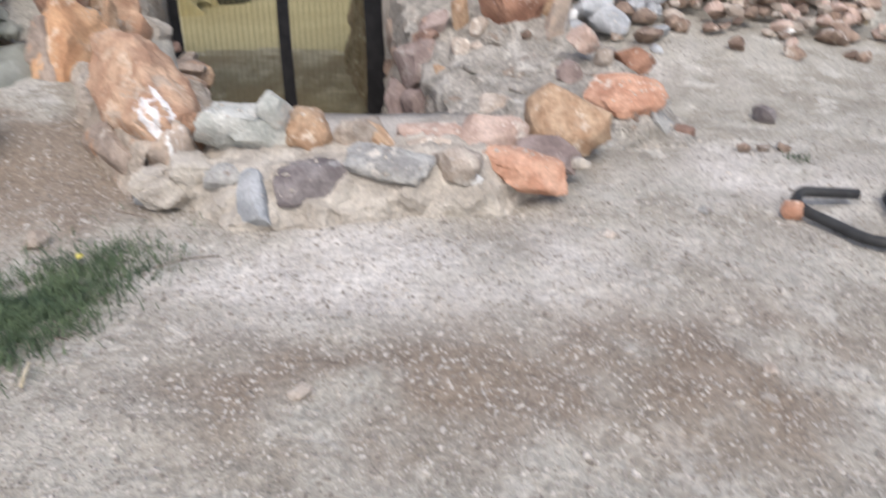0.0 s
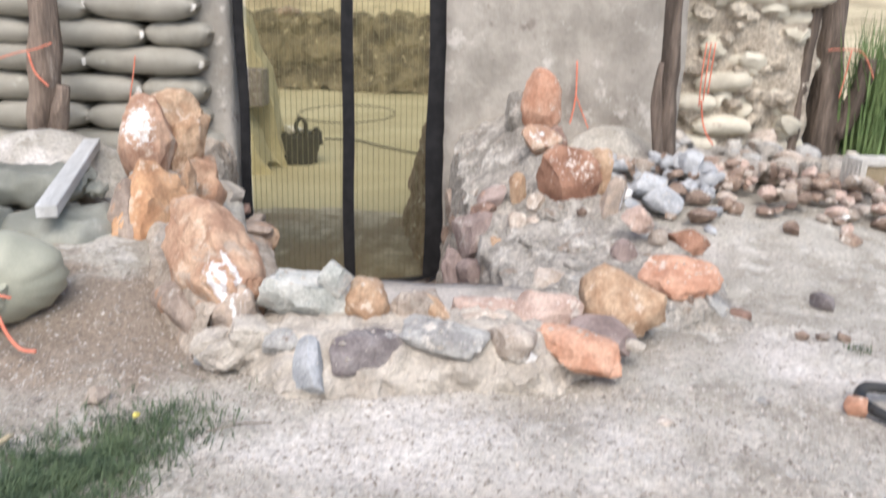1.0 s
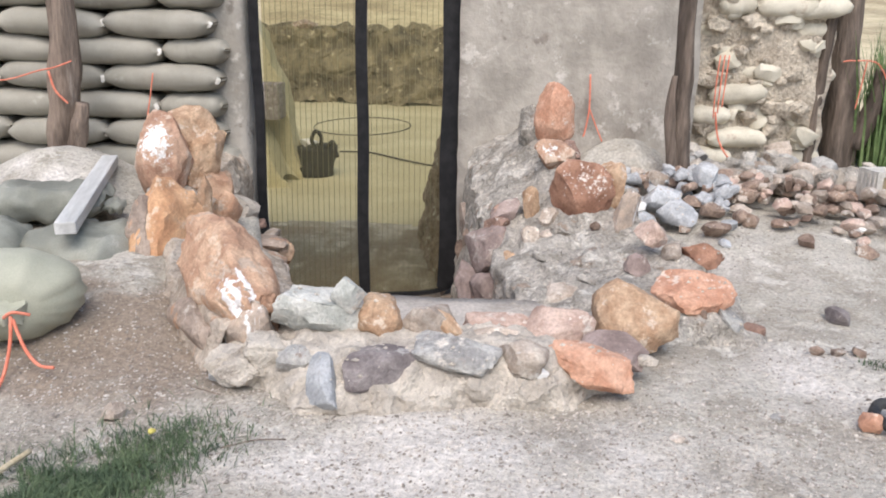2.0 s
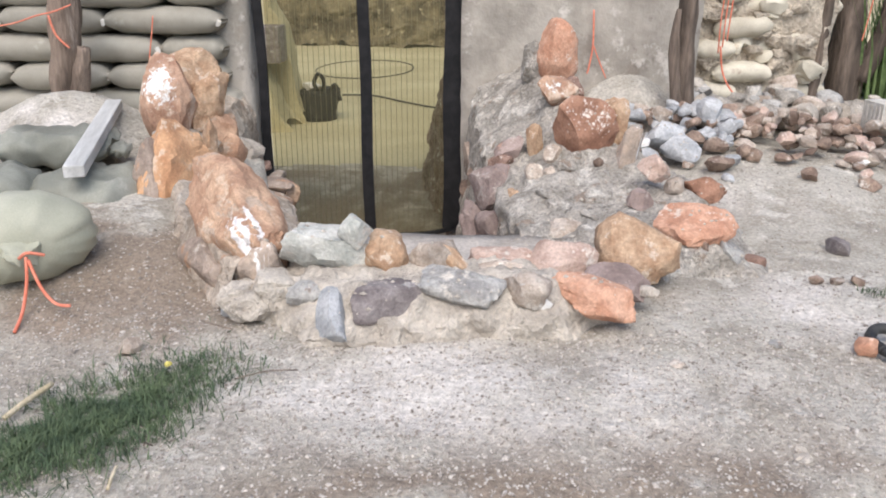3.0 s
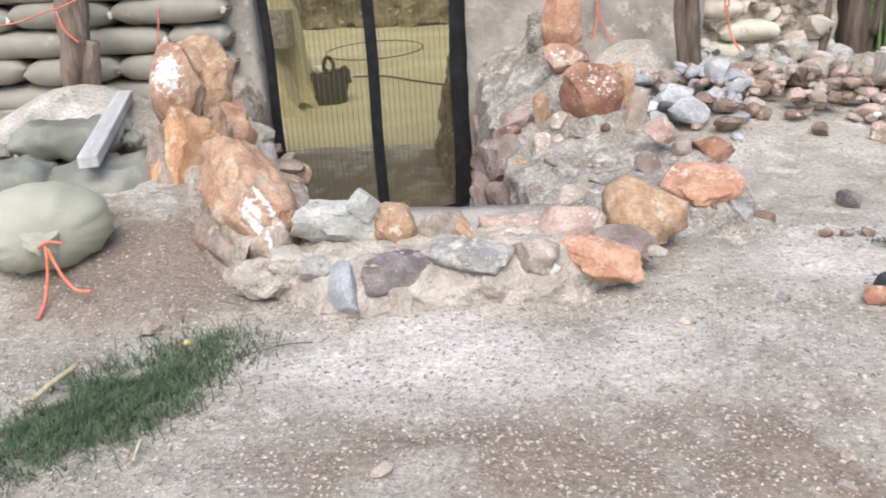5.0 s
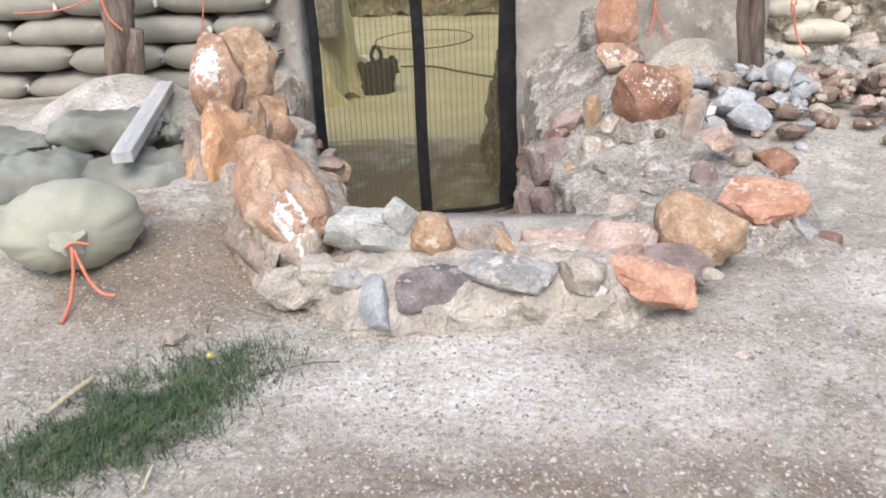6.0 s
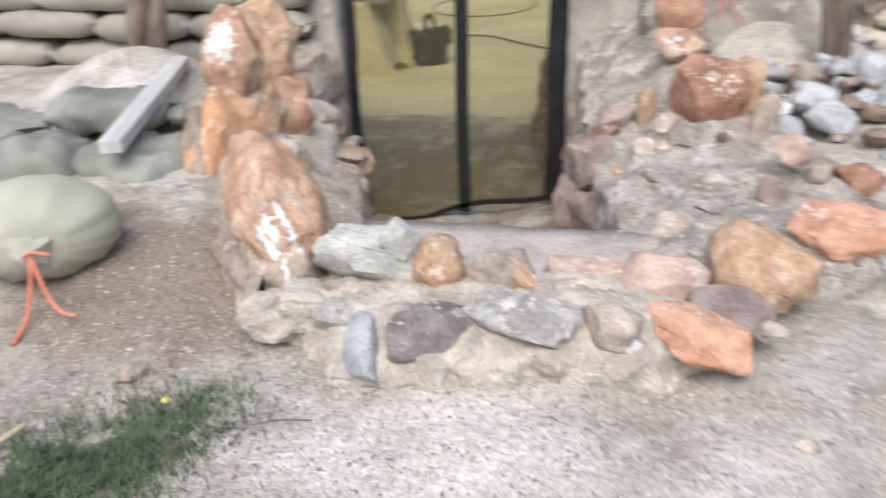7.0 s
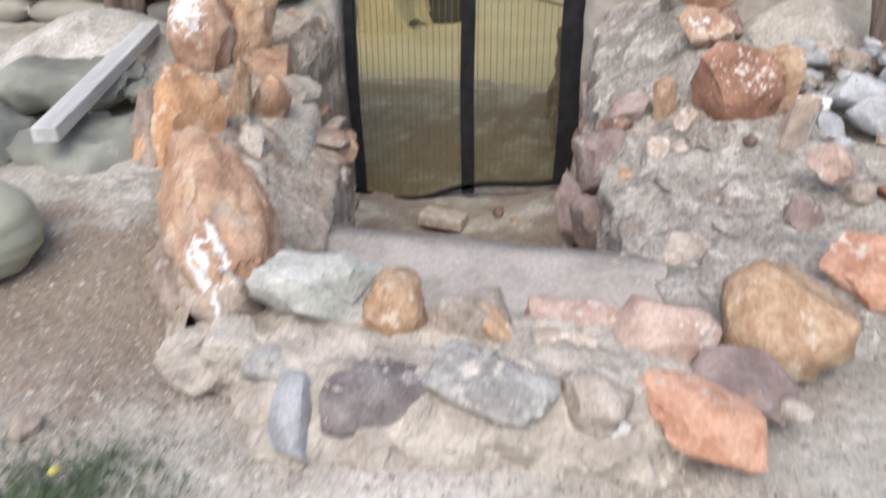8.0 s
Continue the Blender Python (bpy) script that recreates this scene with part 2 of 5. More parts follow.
# ---- shared builders ----
def lattice(ix, iy, seed):
    h = (ix * 374761393 + iy * 668265263 + seed * 974634777) & 0xFFFFFFFF
    h = ((h ^ (h >> 13)) * 1274126177) & 0xFFFFFFFF
    return ((h ^ (h >> 16)) & 0xFFFF) / 32767.5 - 1


def vnoise(x, y, seed=1):
    ix, iy = np.floor(x).astype(np.int64), np.floor(y).astype(np.int64)
    fx, fy = x - ix, y - iy
    fx, fy = fx * fx * (3 - 2 * fx), fy * fy * (3 - 2 * fy)
    a = lattice(ix, iy, seed) * (1 - fx) + lattice(ix + 1, iy, seed) * fx
    b = lattice(ix, iy + 1, seed) * (1 - fx) + lattice(ix + 1, iy + 1, seed) * fx
    return a * (1 - fy) + b * fy


def fbm(x, y, seed=1, octaves=4):
    return sum(vnoise(x * 2 ** k, y * 2 ** k, seed + k) * 0.5 ** k for k in range(octaves))


def ss(a, b, x):
    t = np.clip((x - a) / (b - a), 0, 1)
    return t * t * (3 - 2 * t)


def link_mesh(name, verts, faces, mat, smooth=True):
    me = bpy.data.meshes.new(name)
    me.from_pydata([tuple(v) for v in verts], [], faces)
    me.materials.append(mat)
    if smooth:
        me.polygons.foreach_set("use_smooth", [True] * len(me.polygons))
    me.update()
    return me


def mesh_of(name, bm, mat, smooth=True):
    bmesh.ops.recalc_face_normals(bm, faces=bm.faces)
    me = bpy.data.meshes.new(name)
    bm.to_mesh(me)
    bm.free()
    me.materials.append(mat)
    if smooth:
        me.polygons.foreach_set("use_smooth", [True] * len(me.polygons))
    return me


def under(ob, parent):
    ob.parent = parent
    ob.matrix_parent_inverse = parent.matrix_world.inverted() if parent.type != "EMPTY" else Matrix.Translation(parent.location).inverted()
    return ob


def part(name, me, parent, label=""):
    ob = under(new(name, me), parent)
    return tagged(ob, label)


def thing(name, x, y, z, label, category, group="", kind=""):
    ob = new(name)
    ob.location = (x, y, z)
    return tagged(ob, label, category, group, kind)


def rock_mesh(name, w, d, h, mat, seed, cuts=9, level=3, rough=0.06, round_=0.0):
    """A broken stone: a boxy ball cut flat by random planes, then chipped and pitted; w, d, h across."""
    rng = random.Random(seed)
    bm = bmesh.new()
    bmesh.ops.create_icosphere(bm, subdivisions=level, radius=1.0)
    boxy = rng.uniform(0.62, 0.85) if round_ == 0 else 0.9
    planes = []
    for _ in range(cuts + 4):
        n = Vector((rng.gauss(0, 1), rng.gauss(0, 1), rng.gauss(0, 1))).normalized()
        planes.append((n, rng.uniform(0.55, 0.88) + round_))
    off = Vector((rng.uniform(0, 50), rng.uniform(0, 50), rng.uniform(0, 50)))
    for v in bm.verts:
        p = Vector(math.copysign(abs(c) ** boxy, c) for c in v.co)
        q = p + noise.noise_vector(p * 0.9 + off) * 0.22
        for n, dist in planes:
            over = q.dot(n) - dist
            if over > 0:
                q -= n * over
        k = noise.noise(q * 1.7 + off) * rough * 1.5 + noise.noise(q * 4.3 + off) * rough * 1.2
        k -= max(0, 0.12 - abs(noise.noise(q * 2.6 + off * 2))) * rough * 5
        k += noise.noise(q * 10 + off) * rough * 0.5
        v.co = q * (1 + k)
    lo = [min(v.co[i] for v in bm.verts) for i in range(3)]
    hi = [max(v.co[i] for v in bm.verts) for i in range(3)]
    for v in bm.verts:
        v.co = Vector(((v.co[i] - (lo[i] + hi[i]) / 2) / (hi[i] - lo[i]) * s for i, s in enumerate((w, d, h))))
    me = mesh_of(name, bm, mat)
    me.set_sharp_from_angle(angle=radians(38))
    return me


def stone(parent, x, y, z, w, d, h, mat, seed, rx=0, ry=0, rz=0, label="", cuts=9, rough=0.06, round_=0.0, name="stone", paint=None, level=0):
    """A stone set under a parent; paint: a field of the stone's own -1 to 1 places that says where it is splashed."""
    me = rock_mesh(name, w, d, h, mat, seed, cuts, level or (4 if w * h > 0.012 else 3), rough, round_)
    if paint:
        me.attributes.new("paint", "FLOAT", "POINT").data.foreach_set("value", [paint(v.co.x * 2 / w, v.co.y * 2 / d, v.co.z * 2 / h) for v in me.vertices])
    ob = new(name, me)
    ob.matrix_basis = pose(x, y, z, rx, ry, rz)
    ob.parent = parent
    ob.matrix_parent_inverse = Matrix.Translation(parent.location).inverted()
    return tagged(ob, label)


def bed(mortar, stones, out=(0, -0.55, 0.83), lift=0.3):
    """Trowels the mortar up into a collar round each bedded stone."""
    me, up = mortar.data, Vector(out)
    co = np.empty(len(me.vertices) * 3)
    me.vertices.foreach_get("co", co)
    co = co.reshape(-1, 3)
    shift = np.zeros(len(co))
    for ob in stones:
        m = np.array(ob.matrix_basis.inverted())
        half = np.array([max(abs(v.co[i]) for v in ob.data.vertices) for i in range(3)])
        q = np.linalg.norm((co @ m[:3, :3].T + m[:3, 3]) / half, axis=1)
        shift = np.maximum(shift, half.min() * lift * np.exp(-((q - 1.05) / 0.3) ** 2))
    shift *= ss(-0.02, 0.05, co[:, 2])
    co += shift[:, None] * np.array(up)
    me.vertices.foreach_set("co", co.ravel())
    me.update()


def blob(x, y, z, ax, ay, az, much):
    """A soft splash round a place on a stone."""
    return lambda u, v, w: much * math.exp(-((u - x) / ax) ** 2 - ((v - y) / ay) ** 2 - ((w - z) / az) ** 2)


def loft(name, stations, mat, across=26, along=60, rough=0.02, freq=9.0, seed=3):
    """A rough skin over a row of cross-sections with the same number of points."""
    st = np.array(stations, float)

    def resample(a, n):
        t = np.linspace(0, len(a) - 1, n)
        i = np.minimum(t.astype(int), len(a) - 2)
        f = (t - i).reshape(-1, *([1] * (a.ndim - 1)))
        f = f * f * (3 - 2 * f) * 0.5 + f * 0.5
        return a[i] * (1 - f) + a[i + 1] * f

    grid = resample(np.swapaxes(resample(st, along), 0, 1), across)
    verts = []
    for row in grid:
        for p in row:
            v = Vector(p)
            o = v * freq
            j = Vector((noise.noise(o + Vector((seed, 0, 0))), noise.noise(o + Vector((0, seed + 9, 0))), noise.noise(o + Vector((0, 0, seed + 19)))))
            j2 = noise.noise_vector(o * 3.1)
            verts.append(v + j * rough * 1.5 + j2 * rough * 0.6)
    faces = [(r * along + c, r * along + c + 1, (r + 1) * along + c + 1, (r + 1) * along + c) for r in range(across - 1) for c in range(along - 1)]
    return link_mesh(name, verts, faces, mat)


def tube(name, points, radius, mat, sides=8, steps=6, taper=None, rough=0.0):
    """A round bar along a smooth line through the points; taper: a radius for each point."""
    pts = [Vector(p) for p in points]
    radii = taper or [radius] * len(pts)
    line, rad = [], []
    for i in range(len(pts) - 1):
        p0, p1, p2, p3 = pts[max(i - 1, 0)], pts[i], pts[i + 1], pts[min(i + 2, len(pts) - 1)]
        for k in range(steps):
            t = k / steps
            line.append(0.5 * (2 * p1 + (p2 - p0) * t + (2 * p0 - 5 * p1 + 4 * p2 - p3) * t * t + (3 * p1 - p0 - 3 * p2 + p3) * t ** 3))
            rad.append(radii[i] * (1 - t) + radii[i + 1] * t)
    line.append(pts[-1]), rad.append(radii[-1])
    verts, faces = [], []
    for i, p in enumerate(line):
        axis = (line[min(i + 1, len(line) - 1)] - line[max(i - 1, 0)]).normalized()
        side = axis.orthogonal().normalized() if i == 0 else (side - axis * side.dot(axis)).normalized()
        up = axis.cross(side)
        for k in range(sides):
            a = 2 * math.pi * k / sides
            r = rad[i] * (1 + rough * noise.noise(Vector((math.cos(a) * 1.5, math.sin(a) * 1.5, i * 0.35 + p.x * 5))))
            verts.append(p + (side * math.cos(a) + up * math.sin(a)) * r)
    for i in range(len(line) - 1):
        for k in range(sides):
            faces.append((i * sides + k, i * sides + (k + 1) % sides, (i + 1) * sides + (k + 1) % sides, (i + 1) * sides + k))
    faces += [tuple(range(sides - 1, -1, -1)), tuple(range((len(line) - 1) * sides, len(line) * sides))]
    return link_mesh(name, verts, faces, mat)


def box_mesh(name, x0, x1, y0, y1, z0, z1, mat, step=0.0, rough=0.0, bevel=0.0, smooth=True):
    bm = bmesh.new()
    bmesh.ops.create_cube(bm, size=1, matrix=Matrix.LocRotScale(((x0 + x1) / 2, (y0 + y1) / 2, (z0 + z1) / 2), None, (x1 - x0, y1 - y0, z1 - z0)))
    if bevel:
        bmesh.ops.bevel(bm, geom=bm.edges[:], offset=bevel, segments=2, affect="EDGES", profile=0.6)
    if step:
        for _ in range(9):
            long = [e for e in bm.edges if e.calc_length() > step * 1.5]
            if not long:
                break
            bmesh.ops.subdivide_edges(bm, edges=long, cuts=1, use_grid_fill=True)
        bmesh.ops.triangulate(bm, faces=[f for f in bm.faces if len(f.verts) > 4])
    if rough:
        for v in bm.verts:
            v.co += noise.noise_vector(v.co * 2.2) * rough + noise.noise_vector(v.co * 8) * rough * 0.5
    return mesh_of(name, bm, mat, smooth)


def sack_mesh(name, length, depth, height, mat, seed, wrinkle=0.012, pinch=0.75):
    """A filled bag lying along x: pillow with pinched ends and folds."""
    rng = random.Random(seed)
    nu, nv = 30, 18
    off = Vector((rng.uniform(0, 40), rng.uniform(0, 40), 0))
    sag = rng.uniform(-0.012, 0.012)
    verts, faces = [], []
    for i in range(nu):
        u = -1 + 2 * i / (nu - 1)
        end = (1 - abs(u) ** 5) ** 0.5
        wide = max(end, 0.12) if abs(u) > 0.98 else end
        for k in range(nv):
            a = 2 * math.pi * k / nv
            c, s_ = math.cos(a), math.sin(a)
            y = math.copysign(abs(c) ** 0.7, c) * depth / 2 * (pinch + (1 - pinch) * wide)
            z = math.copysign(abs(s_) ** 0.8, s_) * height / 2 * wide
            p = Vector((u * length / 2, y, z + sag * u * u))
            fold = noise.noise(Vector((u * 3.2, c * 2.0, s_ * 2.0)) + off) * wrinkle
            fold += noise.noise(Vector((u * 2.0, c * 7, s_ * 7)) + off) * wrinkle * 0.7 * abs(u)
            verts.append(p + Vector((0, c, s_)) * fold)
    for i in range(nu - 1):
        for k in range(nv):
            faces.append((i * nv + k, i * nv + (k + 1) % nv, (i + 1) * nv + (k + 1) % nv, (i + 1) * nv + k))
    faces += [tuple(range(nv)), tuple(range(nu * nv - 1, (nu - 1) * nv - 1, -1))]
    return link_mesh(name, verts, faces, mat)


# ---- ground ----
def trench_edges(y):
    left = np.interp(y, [2.3, 2.9, 3.8, 4.0, 5.0], [-0.47, -0.70, -0.98, -1.36, -1.46])
    right = np.interp(y, [2.3, 2.9, 3.7, 5.0], [0.66, 0.42, 0.24, 0.08])
    return left, right


def ground_height(x, y):
    h = 0.016 * fbm(x * 1.3, y * 1.3, 3) + 0.009 * fbm(x * 6, y * 6, 11, 4) + 0.004 * fbm(x * 22, y * 22, 17, 2)
    h += 0.16 * ss(-0.6, -1.25, x) * ss(1.75, 2.75, y)
    h += 0.30 * np.exp(-((x + 2.1) ** 2 / 0.22 + (y - 3.95) ** 2 / 0.16))
    h += 0.13 * ss(3.0, 4.4, y) * ss(0.8, 1.5, x) * (1 - 0.5 * ss(2.0, 2.5, x)) + 0.40 * np.exp(-((x - 1.0) ** 2 / 0.16 + (y - 4.92) ** 2 / 0.15))
    h += 0.14 * ss(4.5, 5.6, y) * ss(1.0, 1.8, x)
    h = h + 0.10 * np.clip(y - 5.5, 0, 15) * ss(1.5, 2.5, x) + 0.10 * np.clip(y - 5.5, 0, 15) * ss(-9.5, -12, x)
    left, right = trench_edges(y)
    cut = ss(left - 0.02, left + 0.03, x) * ss(right + 0.02, right - 0.03, x) * ss(2.28, 2.34, y) * (y < 5.2)
    floor = np.where(y < 2.86, -0.05, -0.86) + 0.02 * fbm(x * 5, y * 5, 21, 3) + 0.16 * ss(-0.75, 0.05, x) * ss(3.6, 4.8, y)
    h = h * (1 - cut) + floor * cut
    room = ss(5.08, 5.18, y) * ss(-9.4, -9.0, x) * ss(1.45, 1.3, x)
    h = h * (1 - room) + (-0.84 + 0.012 * fbm(x * 1.5, y * 1.5, 31)) * room
    hill = ss(21.5, 22.4, y)
    h = h * (1 - hill) + (1.05 + 0.12 * fbm(x * 0.4, y * 0.4, 41) + 0.15 * np.clip(y - 22.4, 0, 120)) * hill
    return h


def lines(lo, hi, step, far_lo, far_hi):
    mid = list(np.arange(lo, hi + step / 2, step))
    up, down, g = [hi], [lo], step
    while up[-1] < far_hi:
        g = min(g * 1.18, 12)
        up.append(up[-1] + g)
    g = step
    while down[-1] > far_lo:
        g = min(g * 1.18, 12)
        down.append(down[-1] - g)
    return np.array(sorted(set(np.round(down[1:] + mid + up[1:], 4))))


gx, gy = lines(-2.6, 2.9, 0.022, -160, 160), lines(0.7, 5.3, 0.022, -160, 190)
gy = np.array(sorted(set(np.round(np.concatenate([gy, np.arange(7.4, 8.0, 0.1), np.arange(20.9, 23.0, 0.3)]), 3))))
GX, GY = np.meshgrid(gx, gy)
GZ = ground_height(GX, GY)
nx = len(gx)
gverts = np.stack([GX.ravel(), GY.ravel(), GZ.ravel()], 1)
gfaces = [(r * nx + c, r * nx + c + 1, (r + 1) * nx + c + 1, (r + 1) * nx + c) for r in range(len(gy) - 1) for c in range(nx - 1)]
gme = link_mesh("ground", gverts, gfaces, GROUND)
gme.materials.append(SAND), gme.materials.append(HILL)
slot = []
for r in range(len(gy) - 1):
    for c in range(nx - 1):
        x_, y_ = gx[c], gy[r]
        # sand begins at the daylight edge; nearer floor keeps the shade-toned soil
        slot.append(2 if y_ > 21.4 or (y_ > 7 and (x_ > 1.5 or x_ < -9.2)) else 1 if y_ > 7.65 + 0.06 * math.sin(x_ * 4) and x_ < 1.6 else 0)
gme.polygons.foreach_set("material_index", slot)
wob = 0.5 * fbm(GX * 2.5, GY * 2.5, 61) + 0.5 * fbm(GX * 9, GY * 9, 71)
lime = np.exp(-((GX - 0.05) / 0.75) ** 2 - ((GY - 1.62) / 0.24) ** 2) + 0.8 * np.exp(-((GX - 1.3) / 0.4) ** 2 - ((GY - 2.2) / 0.28) ** 2) + 0.5 * np.exp(-((GX - 1.1) / 0.6) ** 2 - ((GY - 3.5) / 0.3) ** 2)
lime = lime + 0.8 * np.exp(-((GX + 2.15) / 0.35) ** 2 - ((GY - 3.8) / 0.3) ** 2) + 0.7 * np.exp(-((GX - 1.0) / 0.3) ** 2 - ((GY - 4.5) / 0.25) ** 2)
damp_shade = 1.1 * np.exp(-((GX - 0.10) / 0.42) ** 2 - ((GY - 1.08) / 0.2) ** 2) + 0.9 * np.exp(-((GX - 0.85) / 0.35) ** 2 - ((GY - 1.15) / 0.25) ** 2) + 0.9 * np.exp(-((GX + 1.1) / 0.45) ** 2 - ((GY - 2.3) / 0.45) ** 2)
# last term browns the sunken floors, painting shade just inside the doorway
damp_shade = damp_shade + 0.8 * np.exp(-((GX + 1.0) / 0.32) ** 2 - ((GY - 2.3) / 0.42) ** 2) + 1.0 * (GZ < -0.3) * (GY < 7.5)
for attr, field in (("lime", lime), ("damp_shade", damp_shade)):
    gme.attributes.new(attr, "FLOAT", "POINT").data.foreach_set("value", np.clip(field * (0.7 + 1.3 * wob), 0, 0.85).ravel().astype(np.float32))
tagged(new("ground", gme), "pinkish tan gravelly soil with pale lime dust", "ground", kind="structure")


def ground_z(x, y):
    return float(ground_height(np.array([float(x)]), np.array([float(y)]))[0])

# ---- building wall ----
def wall_panel(name, x0, x1, y0, y1, z0, z1, mat, label, rough=0.018):
    return tagged(new(name, box_mesh(name, x0, x1, y0, y1, z0, z1, mat, 0.07, rough)), label, "wall", kind="structure")


wall_panel("wall_north_east", 0.0, 1.5, 5.0, 5.35, -0.95, 2.35, PLASTER, "grey-brown mud plaster wall with cracks beside the doorway")
wall_panel("wall_north_pier", -1.68, -1.4, 5.02, 5.35, -0.95, 2.35, PLASTER, "rough grey mud plaster pier between bags and doorway", 0.034)
wall_panel("wall_north_lintel", -1.4, 0.0, 5.02, 5.35, 1.5, 2.35, PLASTER, "mud plaster lintel above the doorway")
wall_panel("wall_north_backing", -4.6, -1.68, 5.14, 5.4, -0.95, 2.1, MUD, "mud core behind the stacked earth bags")

# ---- stacked earth bags west of the door ----
bag_wall = thing("earthbag_wall", -3.0, 4.98, 0.05, "stack of long grey-green polypropylene earth bags laid in courses", "wall", kind="structure")
rng = random.Random(5)
long_bags = [sack_mesh("sandbag", 0.74, 0.40, 0.185, BAG, k, 0.012) for k in range(4)]
tie = rock_mesh("tie", 0.035, 0.03, 0.05, TUFT, 4, 4, 2, 0.2)
for row in range(12):
    z = 0.06 + row * 0.172
    x = -1.49 - rng.uniform(0, 0.10) - (0.36 if row % 2 else 0.0)
    if row % 2:
        ob = part("sandbag", long_bags[row % 4], bag_wall)
        ob.matrix_basis = pose(x + 0.2, 5.04, z, 0, rng.uniform(-2, 2), 0) @ Matrix.Diagonal((0.55, 0.9, 0.92, 1))
        ob.matrix_parent_inverse = Matrix.Translation(bag_wall.location).inverted()
    while x > -4.4:
        wide = rng.uniform(0.62, 0.78)
        ob = part("sandbag", long_bags[rng.randrange(4)], bag_wall)
        ob.matrix_basis = pose(x - wide / 2, 5.0 + rng.uniform(-0.02, 0.02), z + rng.uniform(-0.006, 0.006), rng.uniform(-4, 4), rng.uniform(-1.5, 2.5), rng.uniform(-2, 2)) @ Matrix.Diagonal((wide / 0.74, 1, 1, 1))
        ob.matrix_parent_inverse = Matrix.Translation(bag_wall.location).inverted()
        t = part("tie", tie, bag_wall, "frayed white bag tie")
        t.matrix_basis = pose(x - 0.005, 4.86, z - 0.01, rng.uniform(-20, 20), rng.uniform(-30, 30), 0)
        t.matrix_parent_inverse = Matrix.Translation(bag_wall.location).inverted()
        x -= wide * 0.985

# ---- mud-covered bag wall to the east ----
east = thing("mudded_bag_wall", 2.0, 5.4, 0.1, "cream earth bags half covered with thrown tan mud", "wall", kind="structure")
part("mud", box_mesh("mud", 1.5, 2.40, 5.28, 5.7, 0.0, 2.1, MUD, 0.04, 0.06), east)
for k in range(60):
    lump = random.Random(k)
    g = lump.uniform(0.05, 0.14)
    o = part("mud_lump", rock_mesh("mud_lump", g * 1.4, g, g, (MUD, MUD, PALE_BAG)[k % 3], 700 + k, 8, 2, 0.12), east)
    o.matrix_basis = pose(lump.uniform(1.6, 2.34), 5.25 + lump.uniform(-0.01, 0.04), lump.uniform(0.35, 1.3), 0, lump.uniform(-20, 20), 0)
    o.matrix_parent_inverse = Matrix.Translation(east.location).inverted()
short_bags = [sack_mesh("sandbag", 0.34, 0.26, 0.135, PALE_BAG, 30 + k, 0.012) for k in range(4)]
rng = random.Random(9)
for row in range(13):
    z = 0.28 + row * 0.14
    x = 1.52 + (0.12 if row % 2 else 0) + rng.uniform(0, 0.05)
    while x < 2.32:
        wide = rng.uniform(0.24, 0.40)
        sunk = 0.02 if (row > 6 or x < 1.7 and row < 4) else rng.choice((0.14, 0.18, 0.22, 0.12))
        ob = part("sandbag", short_bags[rng.randrange(4)], east)
        ob.matrix_basis = pose(min(x + wide / 2, 2.3), 5.30 + sunk * 0.8, z, rng.uniform(-6, 6), rng.uniform(-5, 5), rng.uniform(-4, 4)) @ Matrix.Diagonal((wide / 0.34, 1, 1, 1))
        ob.matrix_parent_inverse = Matrix.Translation(east.location).inverted()
        x += wide + 0.01

# ---- door: net curtain in a dark frame ----
door = thing("door_1", -0.7, 5.08, -0.58, "olive insect-net door curtain with black fabric borders", "door", kind="structure")


def strip(name, pts, w, label="", mat=BLACK, depth=0.03):
    """A flat border band through points of the door plane."""
    verts, faces = [], []
    for i, (x, z) in enumerate(pts):
        a, b = pts[max(i - 1, 0)], pts[min(i + 1, len(pts) - 1)]
        t = Vector((b[0] - a[0], b[1] - a[1])).normalized()
        n = Vector((-t.y, t.x)) * w / 2
        verts += [(x + n.x, 5.08, z + n.y), (x - n.x, 5.08, z - n.y), (x - n.x, 5.08 + depth, z - n.y), (x + n.x, 5.08 + depth, z + n.y)]
    for i in range(len(pts) - 1):
        for k in range(4):
            faces.append((i * 4 + k, i * 4 + (k + 1) % 4, i * 4 + 4 + (k + 1) % 4, i * 4 + 4 + k))
    faces += [(3, 2, 1, 0), tuple(range(len(verts) - 4, len(verts)))]
    return part(name, link_mesh(name, verts, faces, mat, False), door, label)


def wavy(x0, z0, x1, z1, amp, n, seed):
    r = random.Random(seed)
    a = r.uniform(0, 6)
    return [(x0 + (x1 - x0) * k / n + amp * math.sin(a + k * 0.9), z0 + (z1 - z0) * k / n) for k in range(n + 1)]


